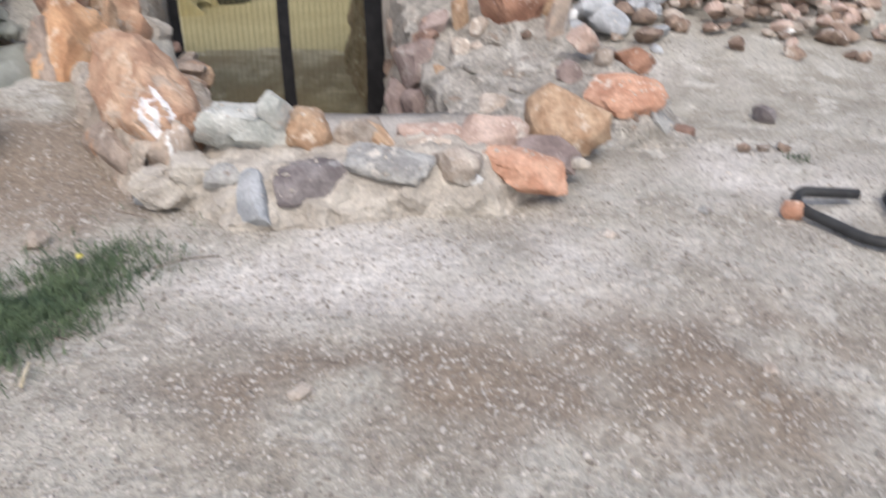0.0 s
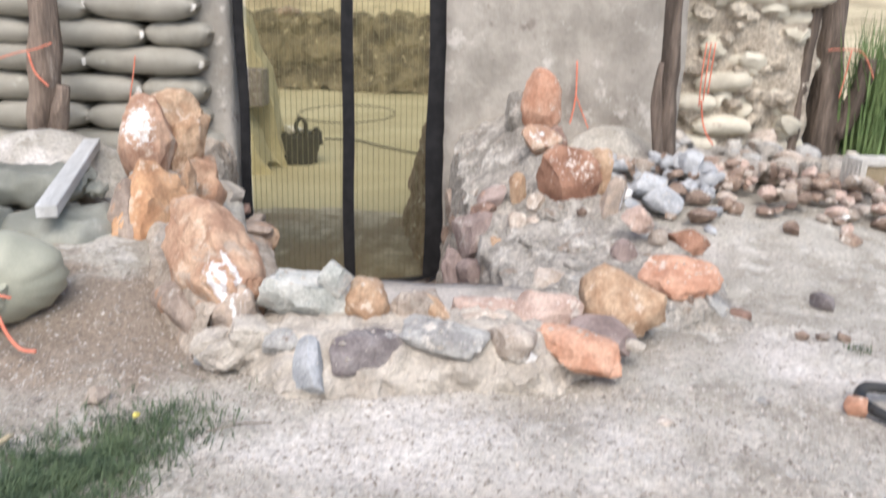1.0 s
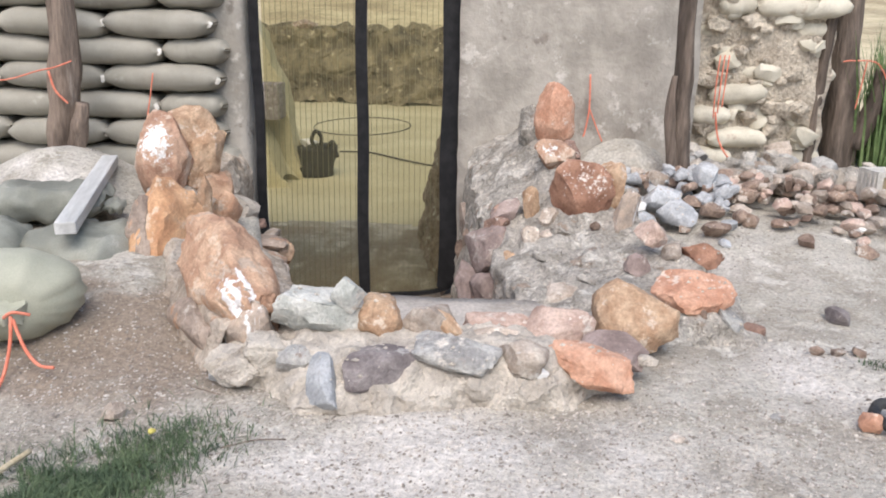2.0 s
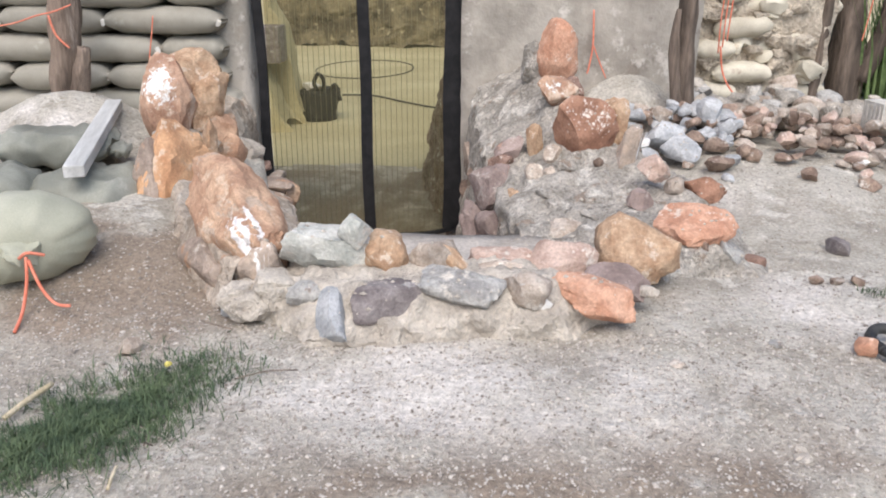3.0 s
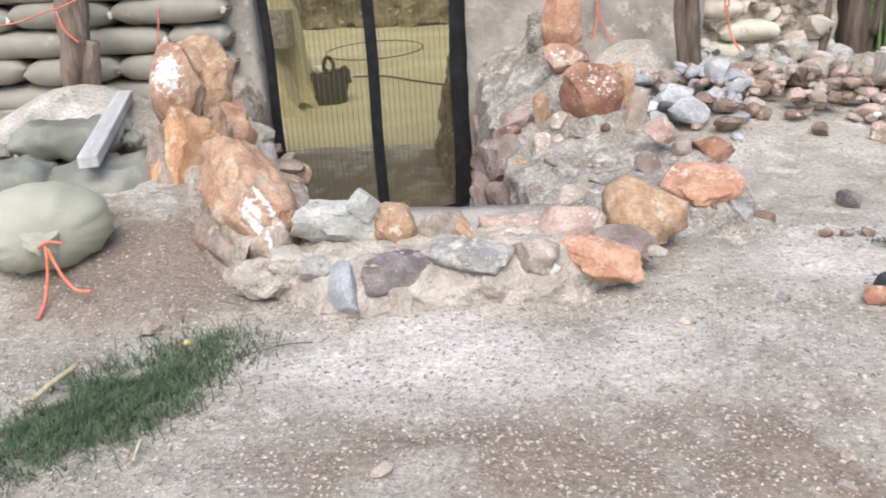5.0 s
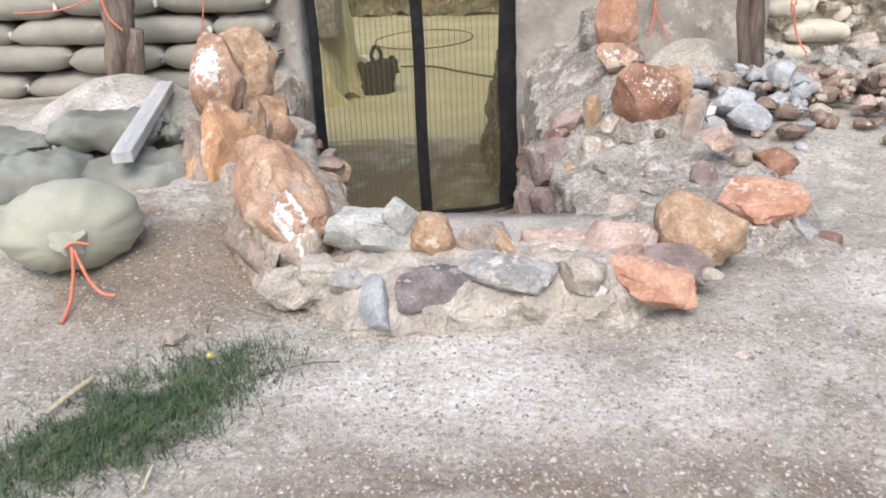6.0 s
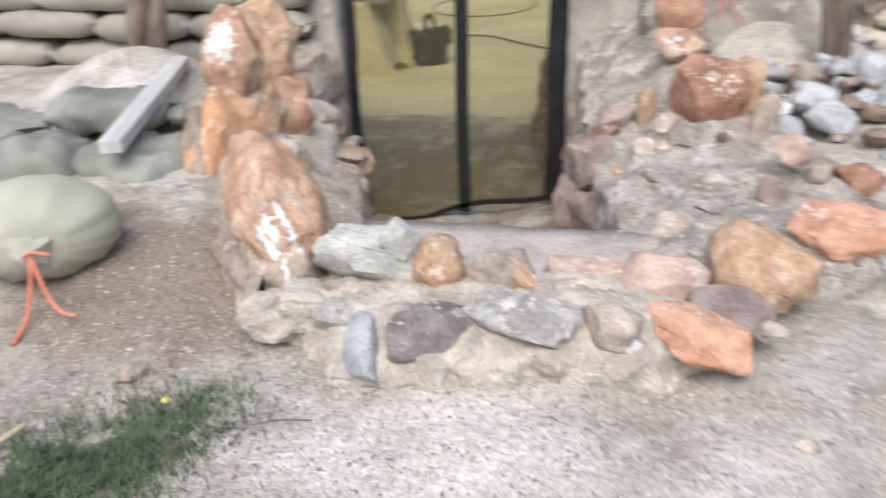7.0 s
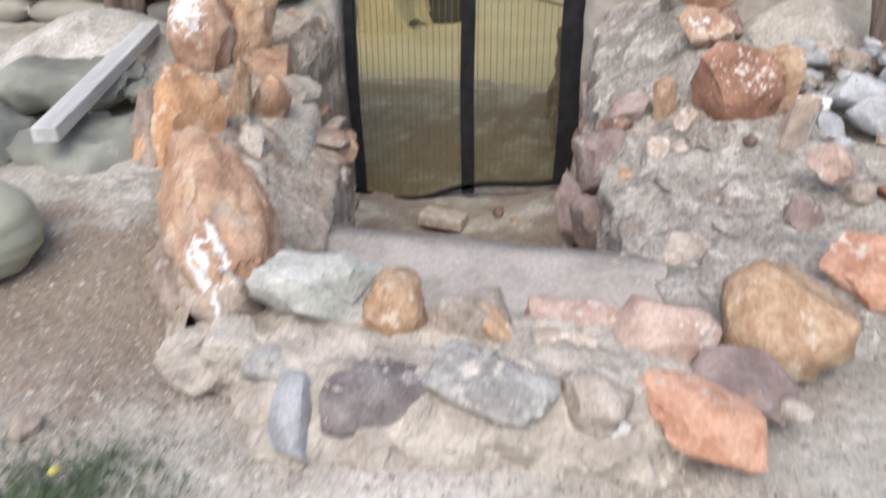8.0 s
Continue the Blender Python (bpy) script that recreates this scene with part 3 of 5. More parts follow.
strip("border", wavy(-1.325, -0.86, -1.35, 1.5, 0.006, 14, 1), 0.06, "black curtain border")
strip("border", wavy(-0.065, -0.66, -0.05, 1.5, 0.006, 14, 2), 0.12, "wide black curtain border")
strip("centre_band", wavy(-0.64, -0.80, -0.645, 1.5, 0.004, 14, 3), 0.075, "black overlap where the two nets meet")
hem = [(-1.36 + 1.32 * k / 24, -0.855 - 0.03 * math.sin(k * 0.35) + 0.34 * max(0, k / 24 - 0.35)) for k in range(25)]
strip("hem", hem, 0.028, "black curling bottom hem")
for k in range(2):
    xa, xb = ((-1.30, -0.665), (-0.605, -0.115))[k]
    n = 20
    verts = []
    for j in (0, 1):
        for i in range(n + 1):
            x = xa + (xb - xa) * i / n
            zb = np.interp(x, [p[0] for p in hem], [p[1] for p in hem])
            verts.append((x, 5.10 + 0.006 * math.sin(i * 1.3), zb if j == 0 else 1.5))
    net = part("net", link_mesh("net", verts, [(i, i + 1, n + 2 + i, n + 1 + i) for i in range(n)], NET), door, "see-through olive net")
    x = xa + 0.02
    while x < xb - 0.01:
        z0 = float(np.interp(x, [p[0] for p in hem], [p[1] for p in hem]))
        part("rib", box_mesh("rib", x, x + 0.0025, 5.092, 5.097, z0, 1.5, RIB, smooth=False), net)
        x += 0.0365

# ---- trench step ----
step = box_mesh("cement_step", -0.60, 0.52, 2.26, 2.88, -0.92, 0.02, STEP, 0.06, 0.012)
tagged(new("cement_step", step), "worn pale cement step behind the stone kerb", "step", kind="structure")

# ---- front kerb of stones ----
kerb = thing("stone_kerb", 0.05, 2.1, 0.0, "low kerb of mixed stones set in cream mortar", "stone kerb", kind="structure")
kerb_mortar = part("mortar", loft("mortar", [
    [(-0.60, 2.06, -0.06), (-0.59, 2.07, 0.04), (-0.57, 2.12, 0.09), (-0.56, 2.25, 0.10), (-0.56, 2.30, -0.1)],
    [(-0.44, 1.95, -0.06), (-0.42, 1.965, 0.07), (-0.38, 2.05, 0.14), (-0.34, 2.25, 0.15), (-0.32, 2.36, -0.1)],
    [(-0.35, 1.80, -0.06), (-0.33, 1.83, 0.04), (-0.29, 1.97, 0.145), (-0.26, 2.25, 0.15), (-0.26, 2.36, -0.1)],
    [(-0.15, 1.83, -0.06), (-0.14, 1.85, 0.045), (-0.13, 1.98, 0.15), (-0.13, 2.25, 0.15), (-0.13, 2.36, -0.1)],
    [(0.10, 1.90, -0.06), (0.12, 1.915, 0.065), (0.14, 2.04, 0.155), (0.14, 2.30, 0.12), (0.14, 2.38, -0.1)],
    [(0.42, 1.95, -0.06), (0.41, 1.965, 0.06), (0.40, 2.07, 0.135), (0.38, 2.31, 0.12), (0.38, 2.40, -0.1)],
    [(0.62, 2.08, -0.06), (0.60, 2.10, 0.03), (0.58, 2.16, 0.08), (0.55, 2.32, 0.07), (0.52, 2.42, -0.1)]], CREAM, 90, 230, 0.016, 15), kerb, "crumbly cream mortar")
kerb_stones = [
    stone(kerb, -0.278, 1.878, 0.095, 0.10, 0.19, 0.085, BLUESTONE, 313, 44, 3, 27, "narrow blue-grey slate piece", 0, 0.03),
    stone(kerb, -0.122, 1.95, 0.127, 0.235, 0.165, 0.10, SLATE, 318, 36, -10, 16, "dark purple slate slab", 10, 0.025),
    stone(kerb, 0.105, 2.01, 0.14, 0.27, 0.17, 0.095, GREYSTONE, 324, 18, 6, -2, "flat grey stone with a shadowed underside", 8, 0.05),
    stone(kerb, 0.31, 2.02, 0.130, 0.145, 0.15, 0.125, TAN, 614, 12, 0, 8, "tan block stone", 9, 0.05),
    stone(kerb, 0.515, 2.045, 0.105, 0.285, 0.17, 0.115, CORAL, 419, 16, 10, -14, "bright coral-orange stone", 4, 0.07, 0.08),
    stone(kerb, -0.31, 2.215, 0.185, 0.40, 0.22, 0.175, PALESTONE, 16, 0, 2, -2, "pale grey-green boulder lump", 9, 0.11),
    stone(kerb, -0.155, 2.205, 0.180, 0.150, 0.20, 0.150, ORANGE, 617, 0, 10, 10, "orange end of the pale boulder", 2, 0.05, 0.14),
    stone(kerb, 0.02, 2.235, 0.145, 0.20, 0.17, 0.15, TAN, 427, 10, 38, 5, "peaked tan stone with an orange edge", 12, 0.06),
    stone(kerb, 0.235, 2.345, 0.115, 0.24, 0.12, 0.08, PINK, 621, 0, 2, 4, "flat pinkish stone", 9, 0.04),
    stone(kerb, 0.205, 2.215, 0.115, 0.22, 0.11, 0.075, TAN, 622, 14, 0, 3, "flat tan stone", 9, 0.04),
    stone(kerb, 0.43, 2.30, 0.13, 0.25, 0.20, 0.11, PINK, 623, 18, 8, -8, "pink slab stone", 7, 0.05),
    stone(kerb, 0.61, 2.20, 0.085, 0.22, 0.17, 0.085, MAUVE, 624, 10, 0, -8, "grey-mauve flat stone", 9, 0.03),
    stone(kerb, -0.38, 2.01, 0.115, 0.13, 0.09, 0.06, GREYSTONE, 631, 20, 0, 0, "small grey stone", 8, 0.05),
    stone(kerb, -0.50, 2.06, 0.10, 0.17, 0.14, 0.12, CREAM, 629, 0, 0, 15, "lump of cream mortar", 5, 0.08),
    stone(kerb, -0.565, 2.02, 0.055, 0.16, 0.12, 0.11, CREAM, 627, 0, 0, 20, "lump of cream mortar", 5, 0.08),
]
bed(kerb_mortar, kerb_stones, (0, -0.6, 0.8), 0.14)
stone(kerb, -0.245, 2.14, 0.275, 0.10, 0.07, 0.10, PALESTONE, 18, 10, 25, 0, "grey-green wedge chip", 12, 0.03)
stone(kerb, 0.065, 2.20, 0.165, 0.13, 0.06, 0.05, ORANGE, 20, 20, 40, 0, "orange stone edge", 9, 0.04)
stone(kerb, 0.695, 2.15, 0.085, 0.09, 0.05, 0.035, CREAM, 25, 0, -10, -25, "white chip", 10, 0.05)
stone(kerb, 0.36, 1.99, 0.10, 0.045, 0.03, 0.03, WHITE, 634, 0, 0, 30, "white mortar chip", 8, 0.05)
stone(kerb, 0.708, 2.42, 0.122, 0.31, 0.25, 0.265, ORANGE, 26, -18, 8, -6, "big rounded orange boulder", 2, 0.05, 0.16)
stone(kerb, -0.60, 2.05, 0.06, 0.16, 0.13, 0.12, CREAM, 272, 0, 0, 0, "lump of cream mortar", 6, 0.08)
stone(kerb, -0.62, 2.12, 0.05, 0.16, 0.14, 0.12, CREAM, 271, 0, 0, 0, "lump of cream mortar", 6, 0.08)
stone(kerb, -0.645, 2.04, 0.035, 0.05, 0.04, 0.05, BLUESTONE, 30, 0, 0, 0, "small bluish stone", 8, 0.05)

# ---- west retaining wall of the trench ----
west = thing("stone_retaining_wall", -1.0, 3.0, 0.0, "retaining wall of tall orange stones beside the sunken entrance", "stone wall", kind="structure")
west_mortar = part("mortar", loft("mortar", [
    [(-0.37, 2.30, -0.25), (-0.39, 2.28, 0.12), (-0.52, 2.20, 0.17), (-0.66, 2.15, 0.12), (-0.75, 2.10, -0.1)],
    [(-0.57, 2.90, -0.9), (-0.61, 2.90, 0.04), (-0.80, 2.75, 0.15), (-0.98, 2.60, 0.17), (-1.08, 2.55, 0.0)],
    [(-0.84, 3.78, -0.92), (-0.88, 3.80, -0.07), (-1.06, 3.60, 0.10), (-1.28, 3.35, 0.25), (-1.42, 3.30, 0.0)],
    [(-1.22, 3.98, -0.92), (-1.24, 3.95, 0.10), (-1.33, 3.88, 0.28), (-1.48, 3.75, 0.30), (-1.60, 3.70, 0.0)],
    [(-1.37, 5.05, -0.92), (-1.39, 5.05, 0.15), (-1.45, 5.05, 0.25), (-1.58, 5.05, 0.30), (-1.75, 5.05, 0.0)]], RUBBLE_FACE, 110, 210, 0.016, 9), west, "mud and rubble masonry")
def drips(u, v, w):
    runs = sum(math.exp(-((u - c - 0.06 * math.sin(w * 5 + c * 9)) / wide) ** 2) * float(ss(low, low + 0.6, w)) for c, wide, low in ((-0.62, 0.07, -1.1), (-0.46, 0.05, -0.8), (-0.2, 0.05, -0.5), (0.3, 0.04, -0.2)))
    return 0.44 * runs * float(ss(-0.2, -0.5, v)) + 0.42 * math.exp(-((u + 0.35) / 0.4) ** 2 - ((v + 0.6) / 0.35) ** 2)


west_stones = [
    stone(west, -0.70, 2.40, 0.235, 0.30, 0.64, 0.31, DRIPPED, 441, 21, -12, 38, "long orange boulder with white paint drips", 3, 0.06, 0.12, paint=drips, level=5),
    stone(west, -0.585, 2.215, 0.135, 0.20, 0.20, 0.21, STREAKED, 42, 10, 4, 30, "pale front end of the boulder streaked with white", 5, 0.06, 0.04),
    # greyer stone puts the shade at the boulder's foot into colour
    stone(west, -0.785, 2.34, 0.06, 0.16, 0.34, 0.24, FLANK, 43, 6, -14, 42, "separate grey stone toned as the long boulder's shaded foot", 5, 0.06, 0.04),
    # one stone in two tones: bright orange lit face, grey shaded left side
    stone(west, -1.205, 3.05, 0.225, 0.32, 0.28, 0.46, GLOWING, 464, -22, 20, 14, "upright bright orange stone", 6, 0.06),
    stone(west, -1.265, 2.98, 0.18, 0.17, 0.30, 0.42, FLANK, 465, -16, 12, 20, "rusty grey stone toned as the orange stone's shaded left flank", 6, 0.07),
    stone(west, -1.435, 3.68, 0.435, 0.29, 0.28, 0.50, SMEARED, 468, -10, -6, 8, "tall stone smeared with white paint", 7, 0.05, 0.0, paint=blob(-0.05, -0.75, 0.4, 0.7, 0.8, 0.6, 0.74), level=5),
    stone(west, -1.385, 3.88, 0.52, 0.30, 0.26, 0.34, ORANGE, 47, 0, 12, 0, "orange cap stone", 5, 0.05, 0.06),
    stone(west, -1.275, 3.82, 0.40, 0.17, 0.22, 0.36, ORANGE, 484, -6, 14, 10, "orange stone with a notch", 8, 0.06),
    stone(west, -1.23, 3.84, 0.20, 0.20, 0.22, 0.30, DRIPPED, 481, 0, 12, 10, "tan stone under the notch", 8, 0.07),
    stone(west, -1.165, 3.42, 0.225, 0.10, 0.20, 0.36, ORANGE, 449, -18, 14, 24, "thin upright orange stone", 7, 0.06, 0.0),
    stone(west, -1.10, 3.56, 0.18, 0.16, 0.20, 0.26, DRIPPED, 50, 0, 14, 14, "pale tan stone", 8, 0.07),
    stone(west, -1.02, 3.22, 0.13, 0.16, 0.34, 0.20, CREAM, 51, 0, 10, 30, "mortar lump", 6, 0.10),
    stone(west, -0.90, 2.90, 0.10, 0.18, 0.36, 0.22, CREAM, 52, 0, 10, 30, "mortar lump", 6, 0.10),
    stone(west, -1.10, 3.82, 0.15, 0.20, 0.22, 0.18, CREAM, 53, 0, 6, 10, "mortar lump", 6, 0.10),
    stone(west, -1.35, 3.42, 0.20, 0.16, 0.26, 0.30, CREAM, 54, 0, -6, 20, "mortar lump", 6, 0.10),
    stone(west, -0.845, 3.66, -0.045, 0.13, 0.16, 0.13, ORANGE, 55, 0, 0, 12, "rusty corner stone", 10, 0.05),
    stone(west, -0.90, 3.62, 0.02, 0.20, 0.20, 0.07, FLANK, 56, 0, 6, 16, "flat rusty stone on the corner", 10, 0.05),
]
bed(west_mortar, west_stones[:-2], (0.25, -0.5, 0.83), 0.3)
rng = random.Random(77)
for k in range(34):
    s = rng.random()
    u = rng.random() ** 1.4
    y = 2.55 + 1.28 * s
    x = np.interp(y, [2.3, 2.9, 3.8], [-0.40, -0.60, -0.87])
    z = -0.04 - 0.05 * s - u * 0.7 + (0.07 if s < 0.5 else 0)
    stone(west, x - 0.035, y, z, rng.uniform(0.06, 0.11), rng.uniform(0.08, 0.2), rng.uniform(0.05, 0.10), rng.choice((TAN, TAN, FLANK, RUBBLE_FACE, ORANGE)), 500 + k,
          rng.uniform(-15, 15), rng.uniform(-15, 15), 20 + rng.uniform(-12, 12), "", 10, 0.06)
for k in range(9):
    stone(west, -0.90 - 0.045 * k, 3.83 + 0.015 * k, -0.03 + 0.02 * k + 0.03 * math.sin(k * 2.4), 0.10, 0.12, 0.06, (RED, TAN, BROWN)[k % 3], 560 + k, 0, rng.uniform(-12, 12), rng.uniform(-20, 20), "", 10, 0.05)

# ---- east mound of stones and mortar ----
mound = thing("stone_mortar_mound", 0.6, 3.5, 0.0, "mound of mixed stones in rough grey mortar beside the doorway", "stone mound", kind="structure")
mound_mortar = part("mortar", loft("mortar", [
    [(0.47, 2.44, -0.3), (0.52, 2.42, -0.07), (0.76, 2.45, -0.07), (1.06, 2.46, -0.07), (1.32, 2.46, -0.09)],
    [(0.45, 2.50, -0.3), (0.50, 2.48, 0.04), (0.74, 2.52, 0.07), (1.05, 2.57, 0.075), (1.32, 2.50, -0.07)],
    [(0.30, 2.95, -0.92), (0.33, 2.97, 0.00), (0.70, 3.00, 0.09), (1.08, 3.03, 0.14), (1.36, 2.90, -0.07)],
    [(0.14, 3.60, -0.92), (0.20, 3.60, 0.06), (0.65, 3.45, 0.17), (1.06, 3.32, 0.18), (1.34, 3.26, -0.05)],
    [(0.08, 4.00, -0.92), (0.14, 4.00, 0.15), (0.55, 3.85, 0.36), (0.86, 3.80, 0.25), (1.10, 3.70, 0.0)],
    [(0.00, 4.50, -0.92), (0.10, 4.50, 0.28), (0.50, 4.35, 0.52), (0.72, 4.30, 0.35), (0.95, 4.20, 0.05)],
    [(-0.03, 5.06, -0.92), (0.08, 5.06, 0.32), (0.45, 5.06, 0.5), (0.7, 5.06, 0.35), (0.95, 5.06, 0.1)]], MORTAR, 150, 210, 0.024, 7), mound, "lumpy grey mortar")
mound_stones = [
    stone(mound, 0.98, 2.71, 0.138, 0.325, 0.25, 0.11, CORAL, 465, 26, -4, 6, "flat coral-pink stone", 3, 0.07, 0.08),
    stone(mound, 1.01, 2.63, 0.045, 0.10, 0.12, 0.14, BROWN, 62, 0, 0, 0, "brown stone", 8, 0.06),
    stone(mound, 1.10, 2.62, 0.03, 0.10, 0.12, 0.15, GREYSTONE, 65, 0, 0, 0, "grey stone", 8, 0.06),
    stone(mound, 1.19, 2.63, 0.00, 0.09, 0.09, 0.09, RED, 64, 0, 0, 0, "small red stone", 8, 0.06),
    stone(mound, 0.905, 3.17, 0.250, 0.14, 0.13, 0.12, PINK, 66, 0, 0, 15, "rusty stone with lime specks", 8, 0.05),
    stone(mound, 0.985, 3.12, 0.18, 0.08, 0.09, 0.09, TAN, 67, 0, 0, 0, "round tan stone", 5, 0.05, 0.1),
    stone(mound, 1.115, 3.13, 0.165, 0.20, 0.15, 0.13, SPOTTED, 68, 0, 8, -10, "orange stone crusted with white lime", 8, 0.07, paint=blob(-0.3, -0.3, 0.7, 1.2, 1.2, 0.5, 0.34)),
    stone(mound, 0.825, 3.02, 0.135, 0.115, 0.12, 0.13, MAUVE, 85, 0, 0, 0, "rounded grey-mauve stone", 5, 0.05, 0.08),
    stone(mound, 0.738, 3.39, 0.150, 0.05, 0.05, 0.055, SLATE, 69, 0, 0, 0, "dark round pebble in the mortar", 4, 0.04, 0.1),
    stone(mound, 0.70, 3.44, 0.205, 0.05, 0.05, 0.05, BROWN, 691, 0, 0, 0, "small brown pebble", 4, 0.04, 0.1),
    stone(mound, 0.66, 3.64, 0.325, 0.33, 0.24, 0.30, SPOTTED, 670, -12, 10, 4, "dark red boulder with white specks", 3, 0.04, 0.1, paint=blob(0.0, -0.5, 0.35, 1.2, 1.2, 0.9, 0.46), level=5),
    stone(mound, 0.79, 3.68, 0.35, 0.13, 0.16, 0.26, ORANGE, 71, 0, 8, 10, "orange stone behind the red boulder", 8, 0.05),
    stone(mound, 0.848, 3.46, 0.255, 0.115, 0.13, 0.27, STREAKED, 672, 0, 10, 0, "upright striped stone", 8, 0.05),
    stone(mound, 0.545, 4.0, 0.445, 0.23, 0.20, 0.20, SMEARED, 673, 0, 0, 0, "stone smeared with white lime", 7, 0.06, paint=blob(-0.3, -0.6, 0.4, 0.8, 1.0, 0.7, 0.45)),
    stone(mound, 0.62, 4.02, 0.46, 0.13, 0.14, 0.14, RED, 74, 0, 0, 0, "red stone", 8, 0.05),
    stone(mound, 0.56, 4.30, 0.625, 0.235, 0.22, 0.38, CORAL, 675, -4, 4, 0, "tall rounded rusty top stone", 5, 0.04, 0.08, paint=blob(0.0, -0.8, -0.2, 0.7, 0.8, 0.6, 0.33)),
    stone(mound, 0.45, 4.34, 0.54, 0.18, 0.18, 0.30, MORTAR, 76, 0, 0, 0, "mortar round the top stone", 6, 0.1),
    stone(mound, 0.415, 3.74, 0.245, 0.085, 0.12, 0.18, ORANGE, 77, -8, -4, 0, "small upright orange-brown stone", 8, 0.05),
    # dark slabs of the trench side; extra ones deepen its shade by colour
    stone(mound, 0.29, 3.76, 0.195, 0.17, 0.16, 0.12, MAUVE, 78, 0, -24, 0, "maroon stone", 8, 0.05),
    stone(mound, 0.245, 3.70, 0.135, 0.14, 0.14, 0.10, RED, 79, 0, -8, 0, "dark maroon stone", 8, 0.05),
    stone(mound, 0.215, 3.60, 0.03, 0.22, 0.20, 0.24, MAUVE, 780, -14, -10, 8, "broad mauve slab facing the trench", 7, 0.05),
    stone(mound, 0.305, 3.42, -0.02, 0.105, 0.12, 0.20, ORANGE, 781, -14, -8, 0, "rusty slab facing the trench", 7, 0.05),
    stone(mound, 0.22, 3.42, -0.15, 0.18, 0.16, 0.26, MAUVE, 782, -8, -10, 8, "tall mauve slab facing the trench", 7, 0.05),
    stone(mound, 0.13, 3.62, -0.20, 0.16, 0.20, 0.34, MAUVE, 783, 0, -10, 6, "tall mauve slab facing the trench", 7, 0.05),
    stone(mound, 0.40, 3.50, 0.125, 0.09, 0.10, 0.13, TAN, 86, 0, 0, 0, "tan stone", 8, 0.06),
    stone(mound, 0.50, 3.62, 0.20, 0.10, 0.10, 0.11, TAN, 87, 0, 0, 0, "tan stone", 8, 0.06),
    stone(mound, 0.46, 3.06, -0.015, 0.15, 0.14, 0.07, SLATE, 84, 0, 0, 10, "dark flat slab", 9, 0.03),
]
rng = random.Random(88)
lumps = []
for k in range(34):
    x, y = rng.uniform(0.38, 1.08), rng.uniform(2.75, 4.2)
    z = np.interp(y, [2.5, 3.0, 3.45, 3.85, 4.35], [0.06, 0.085, 0.16, 0.33, 0.48]) - abs(x - 0.62) * np.interp(y, [2.7, 4.3], [0.05, 0.5]) - 0.03
    g = rng.uniform(0.07, 0.16)
    lumps.append(stone(mound, x, y, z, g * 1.2, g, g * 0.7, rng.choice((MORTAR, MORTAR, MORTAR, TAN)), 600 + k, rng.uniform(-20, 20), rng.uniform(-20, 20), rng.uniform(0, 180), "", 6, 0.10))
bed(mound_mortar, mound_stones + lumps, (-0.1, -0.55, 0.83), 0.26)
# further dark slabs, added so their colour carries the trench side's shade
for k in range(12):
    y = 3.7 + 0.10 * k
    stone(mound, np.interp(y, [2.9, 3.7, 5.0], [0.32, 0.17, 0.02]) + 0.03, y, -0.12 - 0.22 * (k % 3) + 0.03 * math.sin(k * 5), 0.12, 0.20, 0.30, (MAUVE, FLANK, BROWN, MORTAR)[k % 4], 830 + k, 0, -10, 6 * math.sin(k * 3), "", 7, 0.05)

# ---- posts and trees ----
def trunk(name, pts, radii, label, category, stub=None, bark=DARKBARK):
    base = thing(name, *pts[0], label, category)
    part("trunk", tube("trunk", pts, 0.1, bark, 16, 8, radii, 0.35), base)
    if stub:
        part("stub", tube("stub", stub[0], 0.05, bark, 12, 5, stub[1], 0.35), base, "sawn-off branch stub")
    return base


trunk("wooden_post", [(-2.38, 4.56, 0.0), (-2.39, 4.56, 0.5), (-2.36, 4.57, 1.0), (-2.37, 4.58, 2.2)], [0.105, 0.095, 0.08, 0.075], "weathered grey-brown timber post in front of the bags", "post",
      ([(-2.36, 4.52, 0.22), (-2.27, 4.50, 0.48), (-2.24, 4.50, 0.62)], [0.06, 0.05, 0.035]), BARK)
trunk("wooden_post", [(1.36, 4.58, 0.1), (1.33, 4.58, 0.5), (1.31, 4.58, 1.0), (1.29, 4.58, 2.2)], [0.06, 0.055, 0.05, 0.048], "cracked dark timber post in front of the plaster wall", "post",
      ([(1.31, 4.55, 0.2), (1.255, 4.55, 0.6), (1.26, 4.55, 0.85)], [0.035, 0.032, 0.015]))
trunk("tree_trunk", [(2.63, 5.45, 0.1), (2.60, 5.45, 0.7), (2.55, 5.45, 1.3), (2.50, 5.5, 2.4)], [0.12, 0.10, 0.092, 0.085], "dark brown tree trunk with a cut side branch", "tree",
      ([(2.70, 5.38, 0.35), (2.80, 5.36, 0.7), (2.82, 5.36, 0.88)], [0.06, 0.055, 0.05]))
trunk("slender_trunk", [(2.36, 5.3, 0.2), (2.37, 5.3, 0.7), (2.42, 5.3, 1.4), (2.48, 5.32, 2.4)], [0.045, 0.04, 0.035, 0.03], "slender pale grey trunk at the wall end", "tree")

# ---- orange twine ----
def twine(pts, label, r=0.0045):
    pts = [(x + 0.008 * math.sin(7 * i + x * 9), y, z + 0.006 * math.cos(5 * i + z * 7)) for i, (x, y, z) in enumerate(pts)]
    tagged(new("twine", tube("twine", pts, r, TWINE, 6, 6)), label, "twine", "orange twine pieces")


